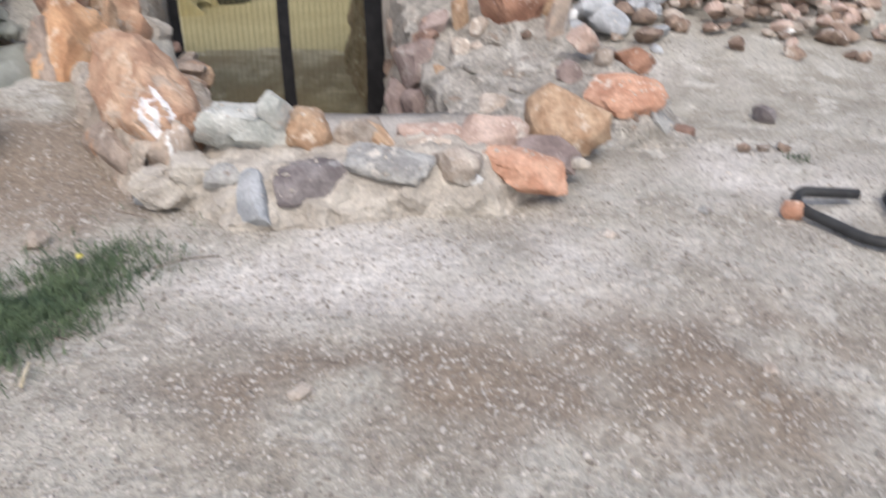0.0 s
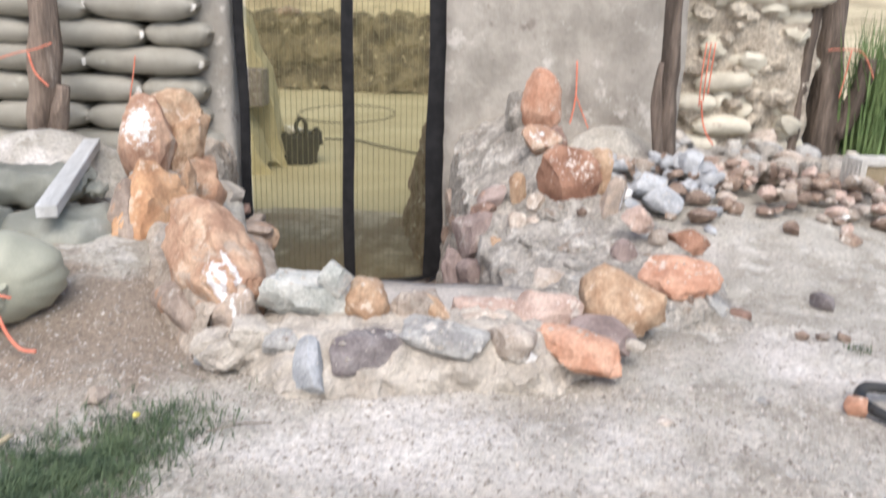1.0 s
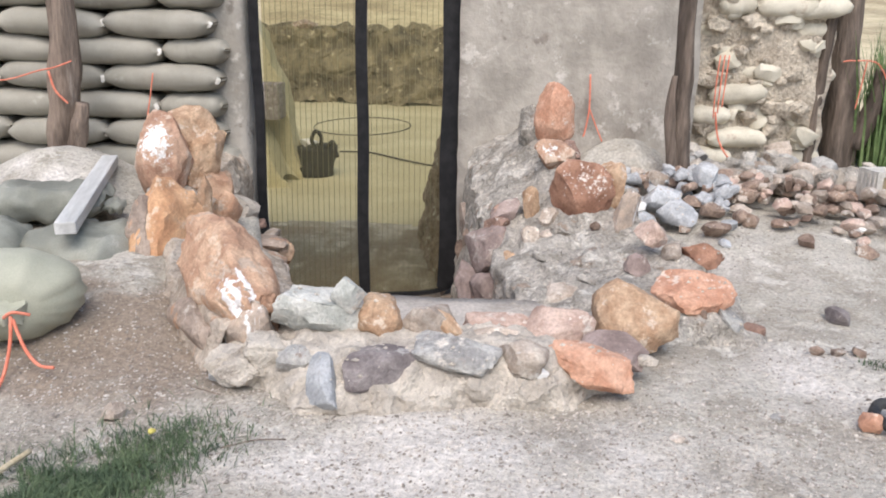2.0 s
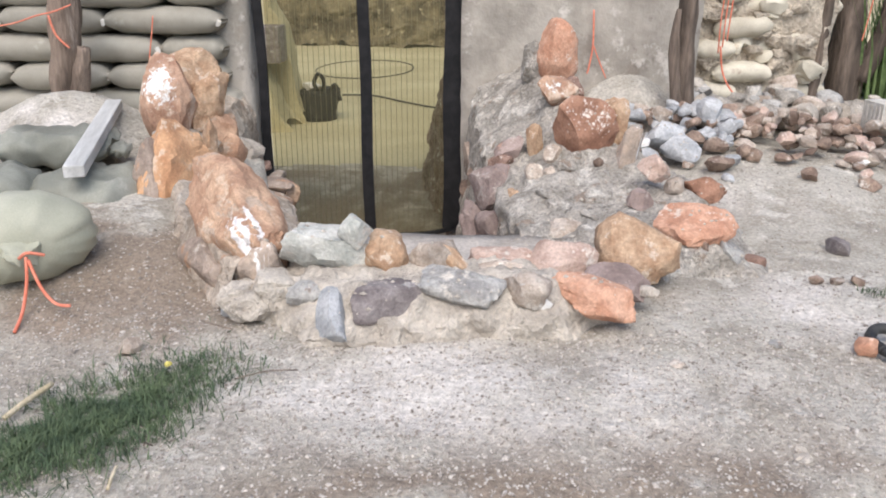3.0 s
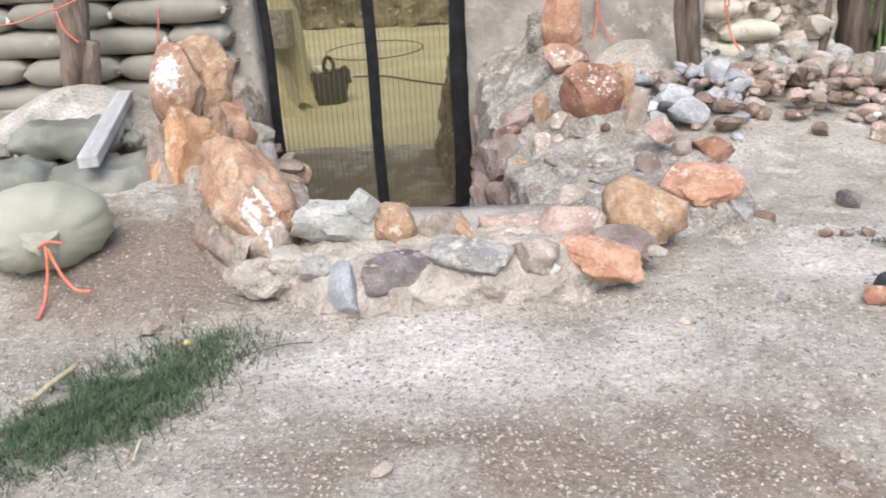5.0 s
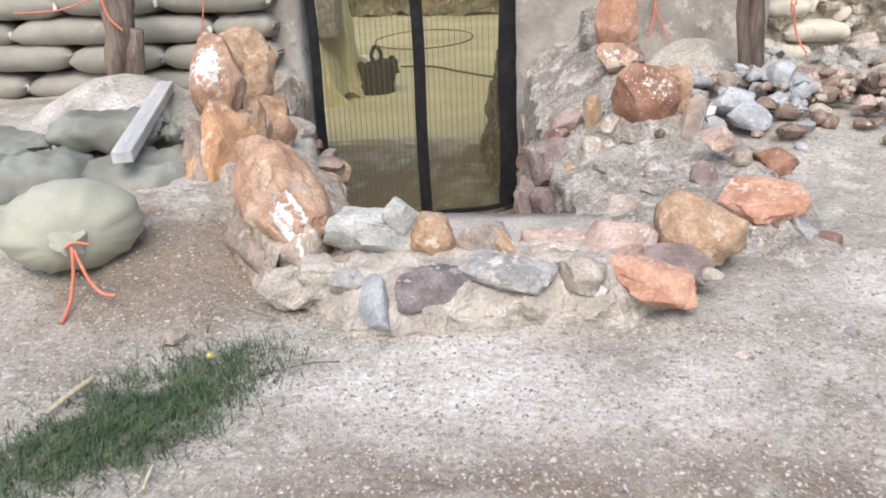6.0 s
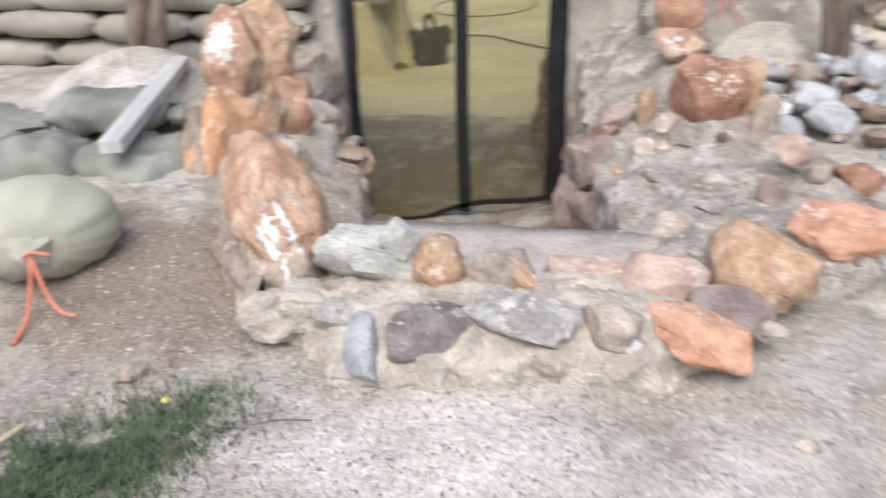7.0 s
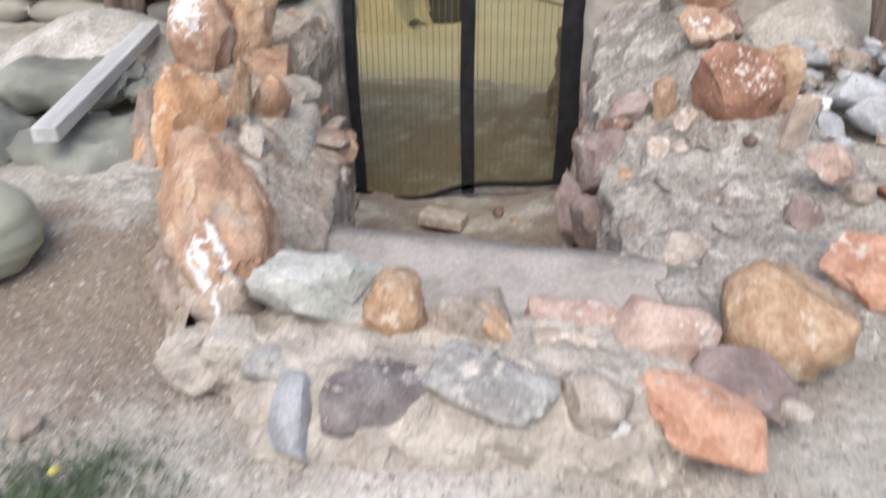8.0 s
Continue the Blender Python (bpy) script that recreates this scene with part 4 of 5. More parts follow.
twine([(-3.0, 4.5, 0.73), (-2.7, 4.47, 0.75), (-2.46, 4.45, 0.81), (-2.36, 4.455, 0.83), (-2.28, 4.48, 0.86)], "orange twine tied round the timber post")
twine([(-2.40, 4.45, 0.80), (-2.36, 4.44, 0.70), (-2.30, 4.45, 0.62)], "loose orange twine end on the post", 0.007)
twine([(-1.93, 4.80, 0.78), (-1.95, 4.79, 0.66), (-1.97, 4.79, 0.55), (-1.98, 4.78, 0.44)], "orange twine hanging between the bags")
twine([(0.82, 4.97, 0.82), (0.825, 4.96, 0.62), (0.81, 4.96, 0.47), (0.805, 4.96, 0.43)], "orange twine hanging on the plaster wall", 0.006)
twine([(0.825, 4.96, 0.62), (0.87, 4.96, 0.52), (0.93, 4.96, 0.40)], "orange twine branch on the plaster wall")
for k in range(3):
    twine([(1.66 + 0.03 * k, 5.12, 0.95), (1.65 + 0.03 * k, 5.1, 0.75), (1.66 + 0.025 * k, 5.1, 0.55 + 0.04 * k)], "orange twine loop hanging on the bag wall")
twine([(1.66, 5.10, 0.60), (1.70, 5.08, 0.42), (1.76, 4.95, 0.30), (1.82, 4.9, 0.29)], "orange twine tail over the rubble", 0.006)
twine([(2.52, 5.3, 0.92), (2.60, 5.31, 0.93), (2.74, 5.31, 0.92), (2.84, 5.3, 0.75)], "orange twine on the tree trunk")
twine([(2.68, 5.31, 0.92), (2.66, 5.31, 0.75), (2.64, 5.31, 0.62)], "orange twine end on the tree trunk")

# ---- loose filled sacks and plank ----
def gathered_sack(x, y, z, r, h, rz, label, seed):
    """A round sack whose gathered mouth faces forward, with twine."""
    base = thing("sandbag", x, y, z, label, "sandbag", "loose sandbags")
    verts, faces = [], []
    nu, nv = 26, 44
    rs = random.Random(seed)
    off = rs.uniform(0, 30)
    for i in range(nu):
        t = i / (nu - 1)
        rad = (math.sin(math.pi * (0.03 + 0.97 * t) ** 0.72)) ** 0.62 if t < 0.999 else 0.02
        for k in range(nv):
            a = 2 * math.pi * k / nv
            fold = 1 + 0.065 * math.sin(a * 13 + 2.5 * math.sin(a * 3 + off)) * (1 - t) ** 1.7 + 0.05 * noise.noise(Vector((math.cos(a) * 1.6 + off, math.sin(a) * 1.6, t * 3)))
            verts.append((rad * r * fold * math.cos(a), -r * 0.85 + t * r * 1.9, max(rad * h * 0.5 * fold * math.sin(a), -h * 0.42) + h * 0.42))
    for i in range(nu - 1):
        for k in range(nv):
            faces.append((i * nv + k, i * nv + (k + 1) % nv, (i + 1) * nv + (k + 1) % nv, (i + 1) * nv + k))
    faces += [tuple(range(nv - 1, -1, -1)), tuple(range((nu - 1) * nv, nu * nv))]
    sack = part("sack", link_mesh("sack", verts, faces, GREEN_BAG), base)
    neck = part("mouth", rock_mesh("mouth", 0.12, 0.10, 0.09, GREEN_BAG, seed, 5, 3, 0.2), base, "gathered bag mouth")
    for o, m in ((sack, pose(x, y, z, 0, 0, rz)), (neck, pose(x, y, z, 0, 0, rz) @ pose(0, -r * 0.92, h * 0.40))):
        o.matrix_basis = m
        o.matrix_parent_inverse = Matrix.Translation(base.location).inverted()
    return base


tied = gathered_sack(-1.42, 2.26, 0.07, 0.23, 0.31, 28, "pale grey-green sandbag tied with orange twine lying on the soil", 3)
for pts in ([(-1.27, 2.01, 0.21), (-1.265, 1.98, 0.13), (-1.27, 1.94, 0.05), (-1.255, 1.86, 0.02)], [(-1.265, 2.01, 0.20), (-1.22, 1.98, 0.12), (-1.17, 1.96, 0.075), (-1.115, 1.945, 0.075)],
            [(-1.30, 2.02, 0.20), (-1.26, 2.005, 0.225), (-1.22, 2.03, 0.21)]):
    tie_up = new("twine", tube("twine", pts, 0.0055, TWINE, 6, 6))
    tie_up.parent = next(c for c in tied.children if c.name.startswith("mouth"))
    tie_up.matrix_parent_inverse = tie_up.parent.matrix_basis.inverted()
    tagged(tie_up, "orange twine tie")
for k, (x, y, z, l, d, h, rz, tilt) in enumerate(((-1.50, 2.96, 0.17, 0.44, 0.42, 0.17, -12, 4), (-1.92, 2.84, 0.19, 0.42, 0.46, 0.20, 20, 0), (-1.86, 3.36, 0.27, 0.52, 0.36, 0.17, 10, 0), (-2.35, 3.1, 0.22, 0.5, 0.4, 0.22, -8, 0))):
    base = thing("sandbag", x, y, z, "slumped grey-green sandbag on the soil" if k != 2 else "grey-green sandbag under the soil heap", "sandbag", "loose sandbags")
    o = part("sack", sack_mesh("sack", l, d, h, DULL_BAG, 70 + k, 0.045, 0.6), base)
    flap = part("mouth", sack_mesh("mouth", 0.12, d * 0.45, 0.05, DULL_BAG, 90 + k, 0.02, 0.5), base, "folded bag mouth")
    o.matrix_basis = pose(x, y, z, 0, tilt, rz)
    flap.matrix_basis = pose(x, y, z, 0, tilt, rz) @ pose(l / 2 + 0.01, 0, -0.02, 0, 12, 0)
    for piece in (o, flap):
        piece.matrix_parent_inverse = Matrix.Translation(base.location).inverted()
o = new("plank", box_mesh("plank", -0.04, 0.04, -0.62, 0.62, -0.025, 0.025, PLANK, bevel=0.006, smooth=False))
o.matrix_basis = look((-1.455, 2.72, 0.31), (-1.82, 3.92, 0.385)) @ pose(0, 0, -0.61, 90, 0, 0)
tagged(o, "bleached grey timber plank lying over the sandbags", "plank")

# ---- rubble heap to the east ----
rng = random.Random(21)


def heap_z(x, y):
    return 0.16 * math.exp(-((y - 4.35) / 0.32) ** 2) * (1 if x > 1.15 else 0.8)


def loose(x, y, size, mat, label, seed, lift=0.0, flat=0.7, name="rubble_stone", group="rubble stones"):
    w = size * rng.uniform(0.85, 1.25)
    h = size * rng.uniform(0.55, 0.85) * flat / 0.7
    o = new(name, rock_mesh(name, w, size * rng.uniform(0.75, 1.1), h, mat, seed, 11, 2, 0.05))
    o.matrix_basis = pose(x, y, ground_z(x, y) + lift + h * 0.30, rng.uniform(-18, 18), rng.uniform(-18, 18), rng.uniform(0, 360))
    return tagged(o, label, "stone", group)


loose(1.13, 4.12, 0.22, BLUESTONE, "large blue-grey broken stone in the rubble heap", 901, 0.10)
loose(1.22, 3.97, 0.18, BLUESTONE, "angular blue-grey stone in the rubble heap", 902, 0.04)
loose(0.98, 4.02, 0.12, WHITE, "white lime lump beside the mound", 903, 0.14)
loose(1.05, 3.95, 0.12, BLUESTONE, "angular blue-grey stone in the rubble heap", 904, 0.05)
loose(1.36, 3.80, 0.15, BROWN, "smooth brown stone at the heap's foot", 905, 0.02)
loose(1.42, 4.3, 0.18, BLUESTONE, "large blue-grey broken stone in the rubble heap", 906, 0.14)
for k in range(255):
    x = 1.0 + 1.75 * rng.random()
    y = 4.34 + rng.gauss(0, 0.20) - 0.10 * (x - 1.0) * 0.4
    y = min(y, 4.5 + 0.1 * rng.random()) if x < 1.45 else y
    blue = x < 1.55 and rng.random() < 0.65
    mat = BLUESTONE if blue else rng.choice((BROWN, BROWN, TAN, TAN, PINK, BROWN))
    loose(x, y, rng.uniform(0.055, 0.115), mat, "blue-grey broken stone in the rubble heap" if blue else "brown and tan broken stone in the rubble heap", 1000 + k, heap_z(x, y) * rng.uniform(0.3, 1.0))
for k in range(120):
    x, y = 1.42 + 1.35 * rng.random(), 4.82 + rng.gauss(0, 0.15)
    mat = rng.choice((CREAM, GREYSTONE, MORTAR, TAN, MORTAR))
    loose(x, y, rng.uniform(0.07, 0.2), mat, "grey mortar lump below the bag wall", 1300 + k, 0.14 * rng.random(), name="mortar_lump", group="mortar lumps")
loose(2.16, 3.98, 0.12, WHITE, "bright white quartz lump at the heap's edge", 910, 0.01)
loose(2.40, 3.95, 0.15, BROWN, "brown stone at the heap's edge", 911, 0.01)
loose(1.58, 2.80, 0.10, SLATE, "dark pointed stone lying on bare ground", 912, 0.0, 0.9)
for x, y in ((1.36, 2.44), (1.43, 2.44), (1.51, 2.46)):
    loose(x, y, 0.055, BROWN, "small dull brown stone on the ground", int(913 + x * 100))
loose(-0.87, 1.80, 0.07, TAN, "pale pink stone beside the grass", 920, 0.0, 0.8)
loose(0.915, 1.345, 0.042, CREAM, "smooth white pebble on the soil", 921, 0.0, 0.4)
loose(0.925, 1.385, 0.026, CREAM, "small white pebble on the soil", 922, 0.0, 0.5)
loose(0.87, 1.02, 0.042, TAN, "pale oval pebble on the soil", 923, 0.0, 0.5)
loose(0.91, 1.12, 0.035, TAN, "pale oval pebble on the soil", 924, 0.0, 0.5)
loose(-0.06, 1.075, 0.045, TAN, "flat tan pebble on the soil", 925, 0.0, 0.5)
loose(0.72, 1.78, 0.045, TAN, "flat tan chip on the soil", 926, 0.0, 0.4)
loose(1.04, 1.92, 0.045, GREYSTONE, "grey-green chip on the soil", 927, 0.0, 0.5)

# ---- concrete blocks at the heap's end ----
def hollow_block(x, y, z, rz, label):
    base = thing("building_block", x, y, z, label, "block", "building blocks")
    bm = bmesh.new()
    for x0, x1, y0, y1, z0, z1 in ((-0.2, 0.2, -0.1, 0.1, 0.0, 0.03), (-0.2, 0.2, -0.1, 0.1, 0.16, 0.19), (-0.2, -0.165, -0.1, 0.1, 0.03, 0.16), (0.165, 0.2, -0.1, 0.1, 0.03, 0.16), (-0.165, 0.165, 0.06, 0.1, 0.03, 0.16)):
        bmesh.ops.create_cube(bm, size=1, matrix=Matrix.LocRotScale(((x0 + x1) / 2, (y0 + y1) / 2, (z0 + z1) / 2), None, (x1 - x0, y1 - y0, z1 - z0)))
    body = part("body", mesh_of("body", bm, BLOCKMAT, False), base)
    panel = part("panel", box_mesh("panel", -0.163, 0.163, -0.085, -0.07, 0.032, 0.158, TANPANEL, bevel=0.003, smooth=False), base, "brown recessed face")
    slots = [part("groove", box_mesh("groove", -0.206, -0.201, -0.08 + 0.04 * k, -0.065 + 0.04 * k, 0.02, 0.17, BLOCKMAT, smooth=False), base) for k in range(4)]
    for o in (body, panel, *slots):
        o.matrix_basis = pose(x, y, z, 0, 0, rz)
        o.matrix_parent_inverse = Matrix.Translation(base.location).inverted()


hollow_block(2.60, 4.50, 0.155, 6, "whitewashed building block with a brown recessed face")
hollow_block(2.64, 4.44, -0.036, 8, "grey building block half sunk in the rubble")

# ---- hose ----
hose = thing("garden_hose", 1.3, 1.9, 0.02, "black rubber hose lying in a loop on the ground", "hose")
for pts in ([(1.335, 1.965, 0.035), (1.36, 1.985, 0.045), (1.42, 1.988, 0.042), (1.535, 1.985, 0.035)],
            [(1.33, 1.865, 0.03), (1.37, 1.80, 0.025), (1.42, 1.70, 0.025), (1.50, 1.67, 0.025), (1.57, 1.72, 0.025), (1.60, 1.86, 0.025), (1.63, 1.98, 0.03), (1.74, 2.06, 0.03), (1.95, 2.2, 0.03), (2.3, 2.3, 0.03)],
            [(1.335, 1.965, 0.035), (1.318, 1.93, 0.032), (1.33, 1.865, 0.03)]):
    part("pipe", tube("pipe", pts, 0.0165, PIPE, 12, 6), hose)
loose(1.295, 1.895, 0.08, CORAL, "round orange stone lying against the hose", 930, 0.0, 0.85)

# ---- yard beyond the doorway ----
FLOOR = -0.84
bag = thing("black_basket", -2.06, 10.3, FLOOR, "black fabric basket with handles and pale contents on the sand", "basket")
bm = bmesh.new()
bmesh.ops.create_cone(bm, cap_ends=True, segments=28, radius1=0.25, radius2=0.27, depth=0.40, matrix=Matrix.Translation((0, 0, 0.20)))
bmesh.ops.subdivide_edges(bm, edges=[e for e in bm.edges if abs(e.verts[0].co.z - e.verts[1].co.z) > 0.1], cuts=5)
for v in bm.verts:
    v.co.x += 0.05 * noise.noise(v.co * 5)
    v.co.y += 0.05 * noise.noise(v.co * 5 + Vector((5, 5, 5)))
body = part("body", mesh_of("body", bm, BLACK), bag)
body.location = bag.location
body.matrix_parent_inverse = Matrix.Translation(bag.location).inverted()
part("handle", tube("handle", [(-1.95, 10.05, -0.46), (-1.93, 10.03, -0.30), (-2.0, 10.03, -0.22), (-2.06, 10.05, -0.33), (-2.02, 10.06, -0.44)], 0.026, BLACK, 8, 5), bag, "black strap handle")
part("handle", tube("handle", [(-1.86, 10.1, -0.42), (-1.78, 10.05, -0.36), (-1.72, 10.0, -0.55)], 0.026, BLACK, 8, 5), bag, "black strap handle")
stone(bag, -2.12, 10.24, -0.41, 0.32, 0.32, 0.12, WHITE, 95, label="pale cloth contents", name="contents", cuts=6)
tagged(new("hose_ring", tube("hose_ring", [(-2.25 + 0.95 * math.cos(a * 0.2618), 15.8 + 1.5 * math.sin(a * 0.2618), FLOOR + 0.02) for a in range(25)], 0.009, PIPE, 6, 3)), "dark hose lying in a ring on the sand", "hose")
tagged(new("cable", tube("cable", [(-2.1, 12.3, FLOOR + 0.02), (-1.6, 12.25, FLOOR + 0.02), (-1.1, 11.7, FLOOR + 0.02), (-0.45, 11.1, FLOOR + 0.02), (0.4, 10.8, FLOOR + 0.02)], 0.013, PIPE, 6, 5)), "dark cable trailing over the sand", "cable")
butt = thing("plaster_buttress", -2.9, 10.0, FLOOR, "stepped cream plaster wall end inside the yard", "wall", kind="structure")
part("upper_wall", loft("upper_wall", [
    [(-4.4, 10.0, -0.9), (-4.4, 10.0, 1.3), (-4.4, 10.4, 1.3), (-4.4, 10.5, -0.9)],
    [(-2.85, 10.0, -0.9), (-2.85, 10.0, 1.22), (-2.85, 10.4, 1.22), (-2.85, 10.5, -0.9)],
    [(-2.62, 10.0, -0.9), (-2.66, 10.0, 1.0), (-2.66, 10.4, 1.0), (-2.62, 10.5, -0.9)],
    [(-2.36, 10.0, -0.9), (-2.42, 10.0, 0.36), (-2.42, 10.4, 0.36), (-2.36, 10.5, -0.9)],
    [(-2.12, 10.0, -0.9), (-2.22, 10.0, -0.72), (-2.22, 10.4, -0.72), (-2.12, 10.5, -0.9)]], SAND, 30, 60, 0.03, 3), butt)
part("lower_wall", loft("lower_wall", [
    [(-3.6, 9.3, -0.9), (-3.6, 9.35, -0.02), (-3.6, 9.9, -0.02), (-3.6, 9.98, -0.9)],
    [(-2.58, 9.3, -0.9), (-2.62, 9.35, -0.02), (-2.62, 9.9, -0.02), (-2.58, 9.98, -0.9)],
    [(-2.10, 9.3, -0.9), (-2.30, 9.4, -0.74), (-2.30, 9.9, -0.74), (-2.10, 9.98, -0.9)]], SAND, 30, 60, 0.03, 3), butt)
tagged(new("dark_box", box_mesh("dark_box", -3.1, -2.36, 9.55, 9.95, -0.04, 0.40, SLATE, bevel=0.012)), "dark box standing on the plaster buttress", "box")
rubble = loft("dug_bank", [[(x, 20.6 + 0.3 * math.sin(x), -0.9), (x, 21.0 + 0.3 * math.sin(x), -0.3), (x, 21.3, 0.3), (x, 21.7 + 0.2 * math.sin(x * 2), 0.98), (x, 22.6, 1.06)] for x in (-9.8, -8, -6, -4, -2, 0, 2.5)], BANK, 60, 200, 0.17, 1.8)
tagged(new("dug_bank", rubble), "dark dug bank of earth and rubble at the yard's end", "bank", kind="structure")
tagged(new("stone_slab", rock_mesh("stone_slab", 0.75, 0.5, 0.26, BROWN, 66, 12, 2, 0.03)), "dark slab lying on top of the bank", "stone").location = (-4.75, 21.9, 1.14)
inner = thing("rubble_jamb", -0.2, 6.0, FLOOR, "dark rubble slope inside the doorway", "stone wall", kind="structure")
part("core", loft("core", [
    [(-0.10, 5.37, -0.9), (-0.04, 5.37, 0.0), (0.1, 5.37, 1.0), (0.5, 5.37, 1.2)],
    [(-0.24, 6.1, -0.9), (-0.19, 6.1, -0.2), (-0.12, 6.1, 0.4), (0.4, 6.1, 1.0)],
    [(-0.42, 7.1, -0.9), (-0.33, 7.1, -0.4), (-0.20, 7.1, 0.1), (0.3, 7.1, 0.8)],
    [(-0.46, 7.8, -0.9), (-0.38, 7.8, -0.6), (-0.24, 7.8, -0.2), (0.3, 7.8, 0.5)],
    [(0.2, 8.3, -0.9), (0.25, 8.3, -0.7), (0.3, 8.3, -0.4), (0.5, 8.3, -0.2)]], BROWN, 50, 90, 0.06, 5), inner)
brick = new("stone_block", box_mesh("stone_block", -0.13, 0.13, -0.07, 0.07, -0.035, 0.035, TAN, 0.03, 0.006, 0.012))
brick.matrix_basis = pose(-0.69, 4.70, -0.80, 0, 2, -6)
tagged(brick, "flat tan brick-like stone on the trench floor", "stone")
loose(-0.40, 4.80, 0.09, RED, "red stone on the trench floor", 941)
loose(-0.28, 4.70, 0.06, BROWN, "brown stone on the trench floor", 942)

# ---- plants ----
def blades(name, spots, height, width, mat, seed, lean=0.5):
    r = random.Random(seed)
    verts, faces = [], []
    for x, y in spots:
        z = ground_z(x, y)
        a, h, l = r.uniform(0, 6.28), height * r.uniform(0.5, 1.2), lean * r.uniform(0.2, 1.2)
        dx, dy, w = math.cos(a), math.sin(a), width * r.uniform(0.7, 1.3)
        i = len(verts)
        for t, ww in ((0, 1.0), (0.55, 0.8), (1.0, 0.08)):
            ox, oy, oz = dx * l * h * t * t, dy * l * h * t * t, h * t * (1 - 0.35 * l * t)
            verts += [(x + ox - dy * w * ww, y + oy + dx * w * ww, z + oz), (x + ox + dy * w * ww, y + oy - dx * w * ww, z + oz)]
        faces += [(i, i + 1, i + 3, i + 2), (i + 2, i + 3, i + 5, i + 4)]
    return link_mesh(name, verts, faces, mat, False)


rng = random.Random(31)
spots = []
while len(spots) < 6500:
    u, v = rng.gauss(0, 1), rng.gauss(0, 1)
    x, y = -0.80 + 0.095 * u + 0.075 * v, 1.40 + 0.16 * v - 0.01 * u
    if float(vnoise(np.array([x * 30]), np.array([y * 30]), 5)[0]) > -0.5:
        spots.append((x, y))
tagged(new("grass_patch", blades("grass_patch", spots, 0.045, 0.0014, GRASS, 4, 1.3)), "patch of short green grass in the gravel", "grass", kind="stuff")
spots = [(-0.62 + rng.gauss(0, 0.09), 1.68 + rng.gauss(0, 0.06)) for _ in range(260)] + [(rng.uniform(1.46, 1.54), rng.uniform(2.30, 2.36)) for _ in range(40)]
tagged(new("sparse_grass", blades("sparse_grass", spots, 0.035, 0.0018, GRASS, 6, 1.2)), "thin creeping weeds in the gravel", "grass", kind="stuff")
spots = [(2.95 + rng.gauss(0, 0.09), 5.5 + rng.gauss(0, 0.15)) for _ in range(420)]
tagged(new("reed_clump", blades("reed_clump", spots, 0.85, 0.008, REED, 8, 0.25)), "clump of tall green reeds beside the tree", "reeds", kind="stuff")
loose(-0.715, 1.70, 0.02, YELLOW, "small yellow fruit in the grass", 950, 0.02, 0.9, "yellow_fruit", "")
o = new("dry_stalk", tube("dry_stalk", [(-1.005, 1.38, 0.02), (-0.985, 1.45, 0.03), (-0.96, 1.53, 0.035)], 0.008, STRAW, 6, 4))
tagged(o, "dry pale stalk lying by the grass", "stick")
o = new("dry_stalk", tube("dry_stalk", [(-0.63, 1.13, 0.01), (-0.635, 1.17, 0.02), (-0.64, 1.20, 0.02)], 0.004, STRAW, 6, 4))
tagged(o, "dry pale stalk lying by the grass", "stick")

for k, pts in enumerate(([(-0.60, 1.30, 0.01), (-0.595, 1.25, 0.05), (-0.575, 1.21, 0.07)], [(-0.50, 1.62, 0.015), (-0.42, 1.66, 0.02), (-0.34, 1.68, 0.015)], [(-0.72, 1.98, 0.02), (-0.66, 1.93, 0.03), (-0.6, 1.93, 0.015)])):
    tagged(new("dry_twig", tube("dry_twig", pts, 0.002, BARK, 5, 4)), "thin dark dry twig on the gravel", "stick", "dry twigs")

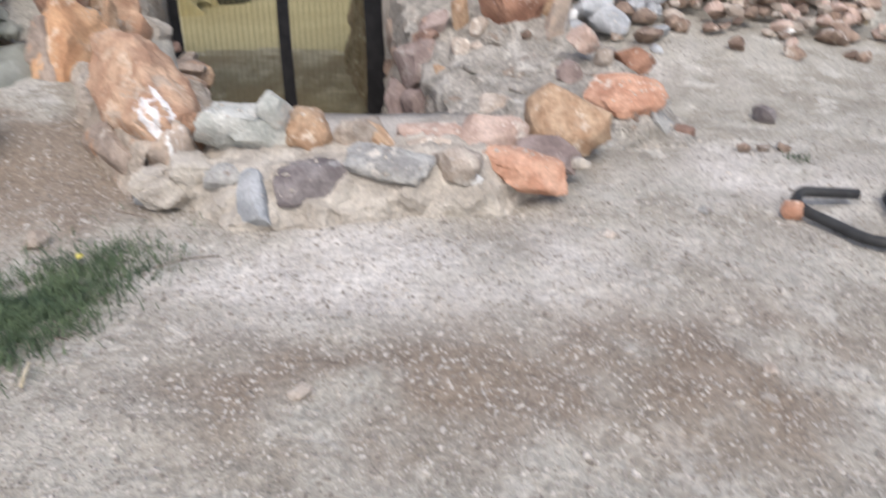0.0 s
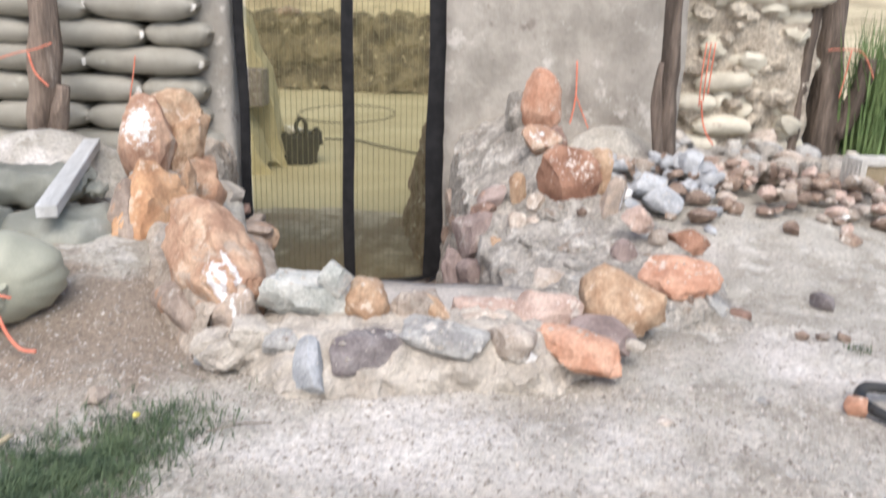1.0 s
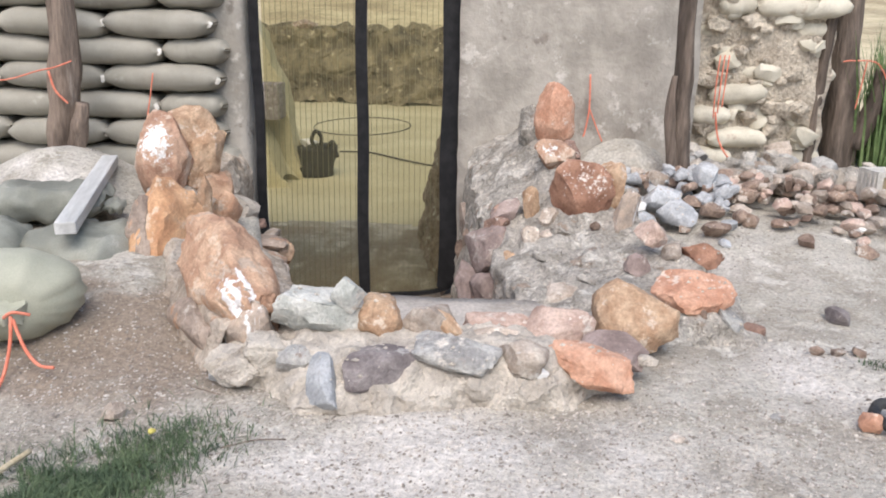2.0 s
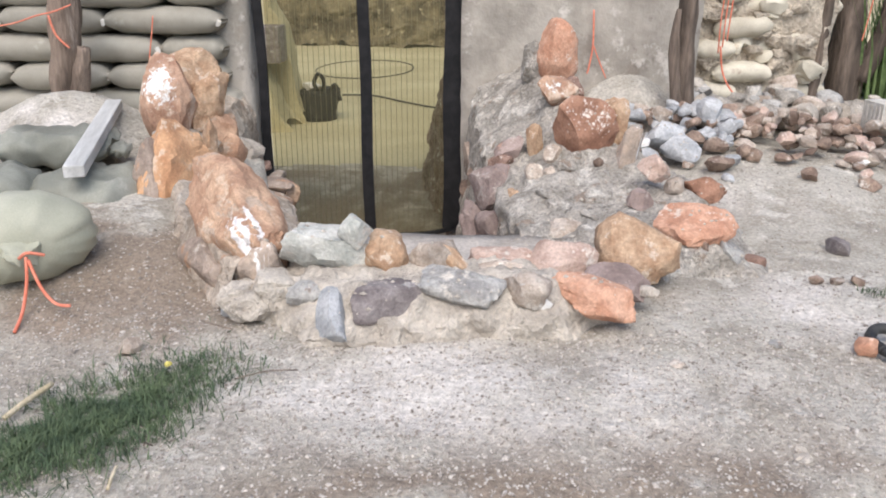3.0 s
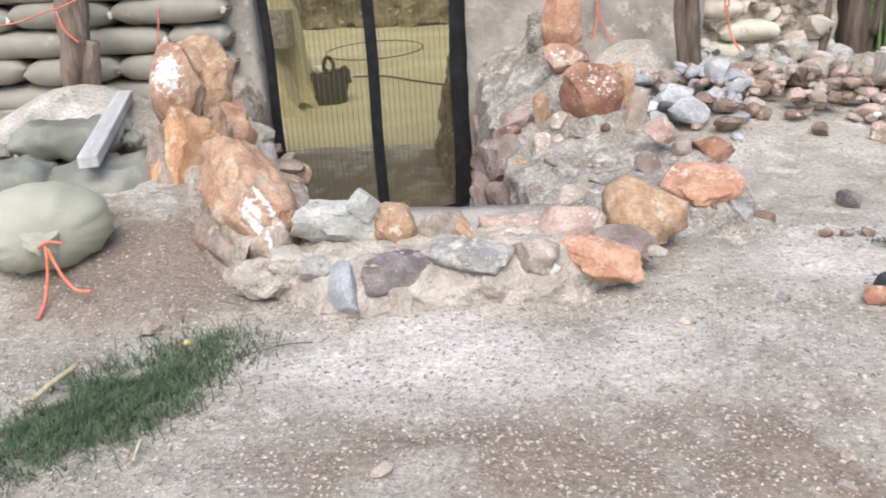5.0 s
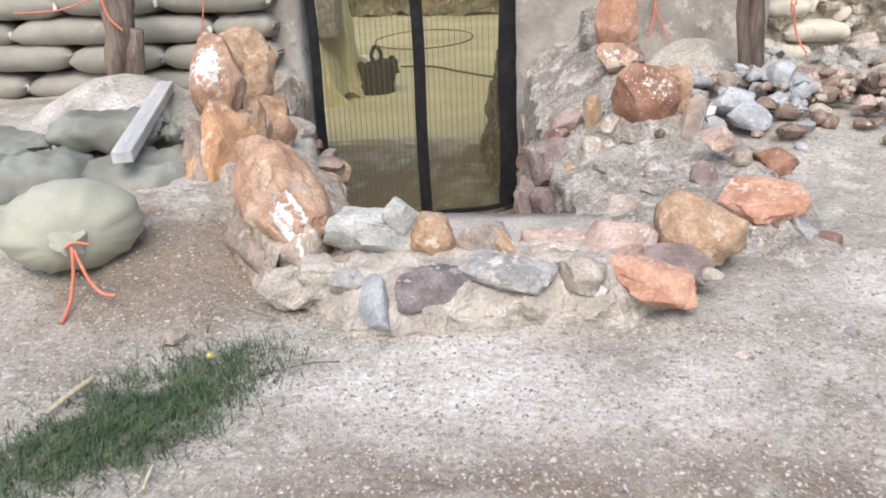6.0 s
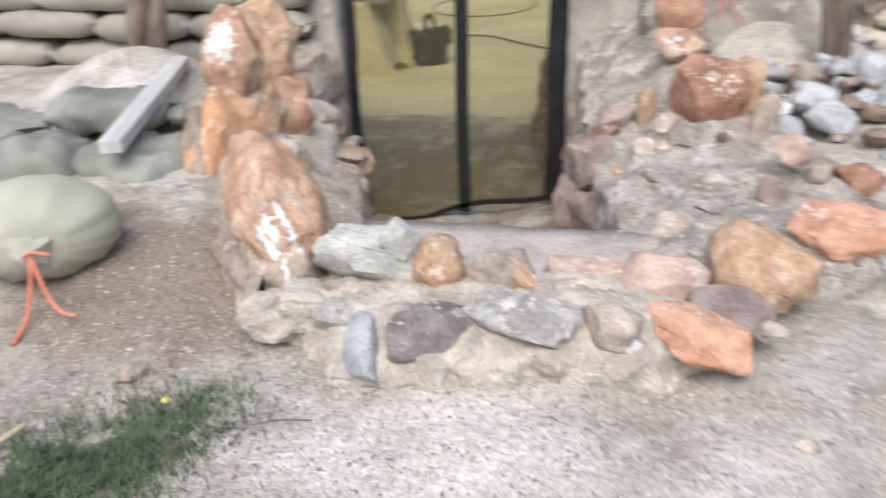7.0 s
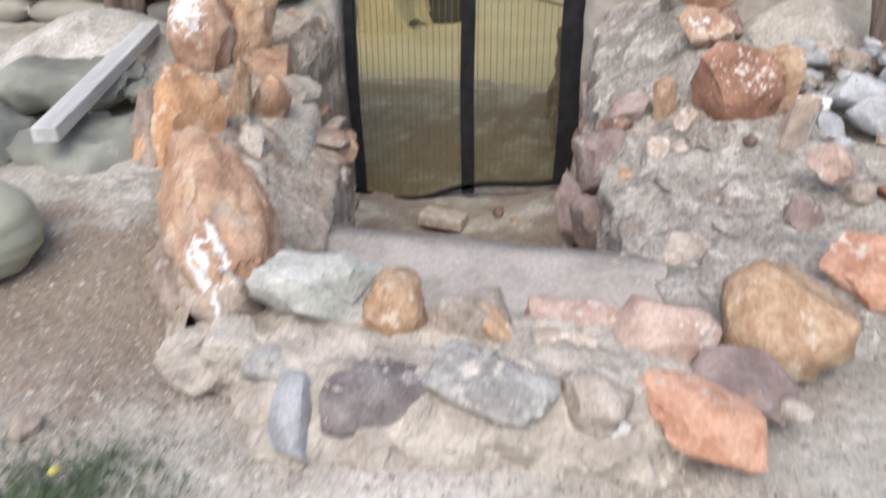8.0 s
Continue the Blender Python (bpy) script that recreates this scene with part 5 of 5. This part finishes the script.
# ---- loose gravel over the soil ----
rng = random.Random(51)
gv, gf = [], []
octa = [Vector(p) for p in ((1, 0, 0), (-1, 0, 0), (0, 1, 0), (0, -1, 0), (0, 0, 1), (0, 0, -1))]
ofaces = ((0, 2, 4), (2, 1, 4), (1, 3, 4), (3, 0, 4), (2, 0, 5), (1, 2, 5), (3, 1, 5), (0, 3, 5))
pts = [(rng.uniform(-2.0, 2.6), rng.uniform(0.3, 4.2)) for _ in range(26000)] + [(rng.uniform(-1.2, 1.5), rng.uniform(0.6, 2.0)) for _ in range(16000)]
pts += [(rng.uniform(-1.5, 2.0), rng.uniform(0.7, 2.6)) for _ in range(9000)]
pz = ground_height(np.array([p[0] for p in pts]), np.array([p[1] for p in pts]))
for (x, y), z in zip(pts, pz):
    if z < -0.1:
        continue
    r = 0.0018 + 0.0045 * rng.random() ** 3 + (0.008 * rng.random() if rng.random() < 0.015 else 0)
    if len(gv) > 6 * 41000:
        r = 0.003 + 0.004 * rng.random() ** 2
    i = len(gv)
    a = rng.uniform(0, 3.14)
    turn = Matrix.Rotation(a, 3, "Z") @ Matrix.Rotation(rng.uniform(-0.5, 0.5), 3, "X")
    for p in octa:
        q = turn @ Vector((p.x * r * rng.uniform(0.8, 1.6), p.y * r * rng.uniform(0.7, 1.2), p.z * r * 0.7))
        gv.append((x + q.x, y + q.y, z + q.z + r * 0.25))
    gf += [tuple(i + k for k in f) for f in ofaces]
tagged(new("gravel", link_mesh("gravel", gv, gf, PEBBLE, False)), "pale gravel chips scattered over the soil", "gravel", kind="stuff")

# ---- lime crumbs spilt over the mound, the pier's foot and along the kerb ----
rng = random.Random(63)
deps = bpy.context.evaluated_depsgraph_get()
bpy.context.view_layer.update()
gv, gf = [], []
for k in range(1500):
    x, y = (rng.uniform(0.3, 1.25), rng.uniform(2.5, 4.3)) if k < 900 else (rng.uniform(-0.6, 0.7), rng.uniform(1.78, 2.2)) if k < 1250 else (rng.uniform(0.8, 1.5), rng.uniform(3.9, 4.8))
    hit, place, normal, _, ob, _ = scene.ray_cast(deps, (x, y, 1.4), (0, 0, -1))
    if not hit or place.z < -0.1:
        continue
    r = 0.003 + 0.007 * rng.random() ** 3
    i = len(gv)
    for p in octa:
        gv.append(tuple(place + Vector((p.x * r * rng.uniform(0.7, 1.5), p.y * r * rng.uniform(0.7, 1.3), p.z * r * 0.8))))
    gf += [tuple(i + k2 for k2 in f) for f in ofaces]
tagged(new("lime_crumbs", link_mesh("lime_crumbs", gv, gf, CREAM, False)), "cream lime crumbs spilt on stones and soil", "crumbs", kind="stuff")
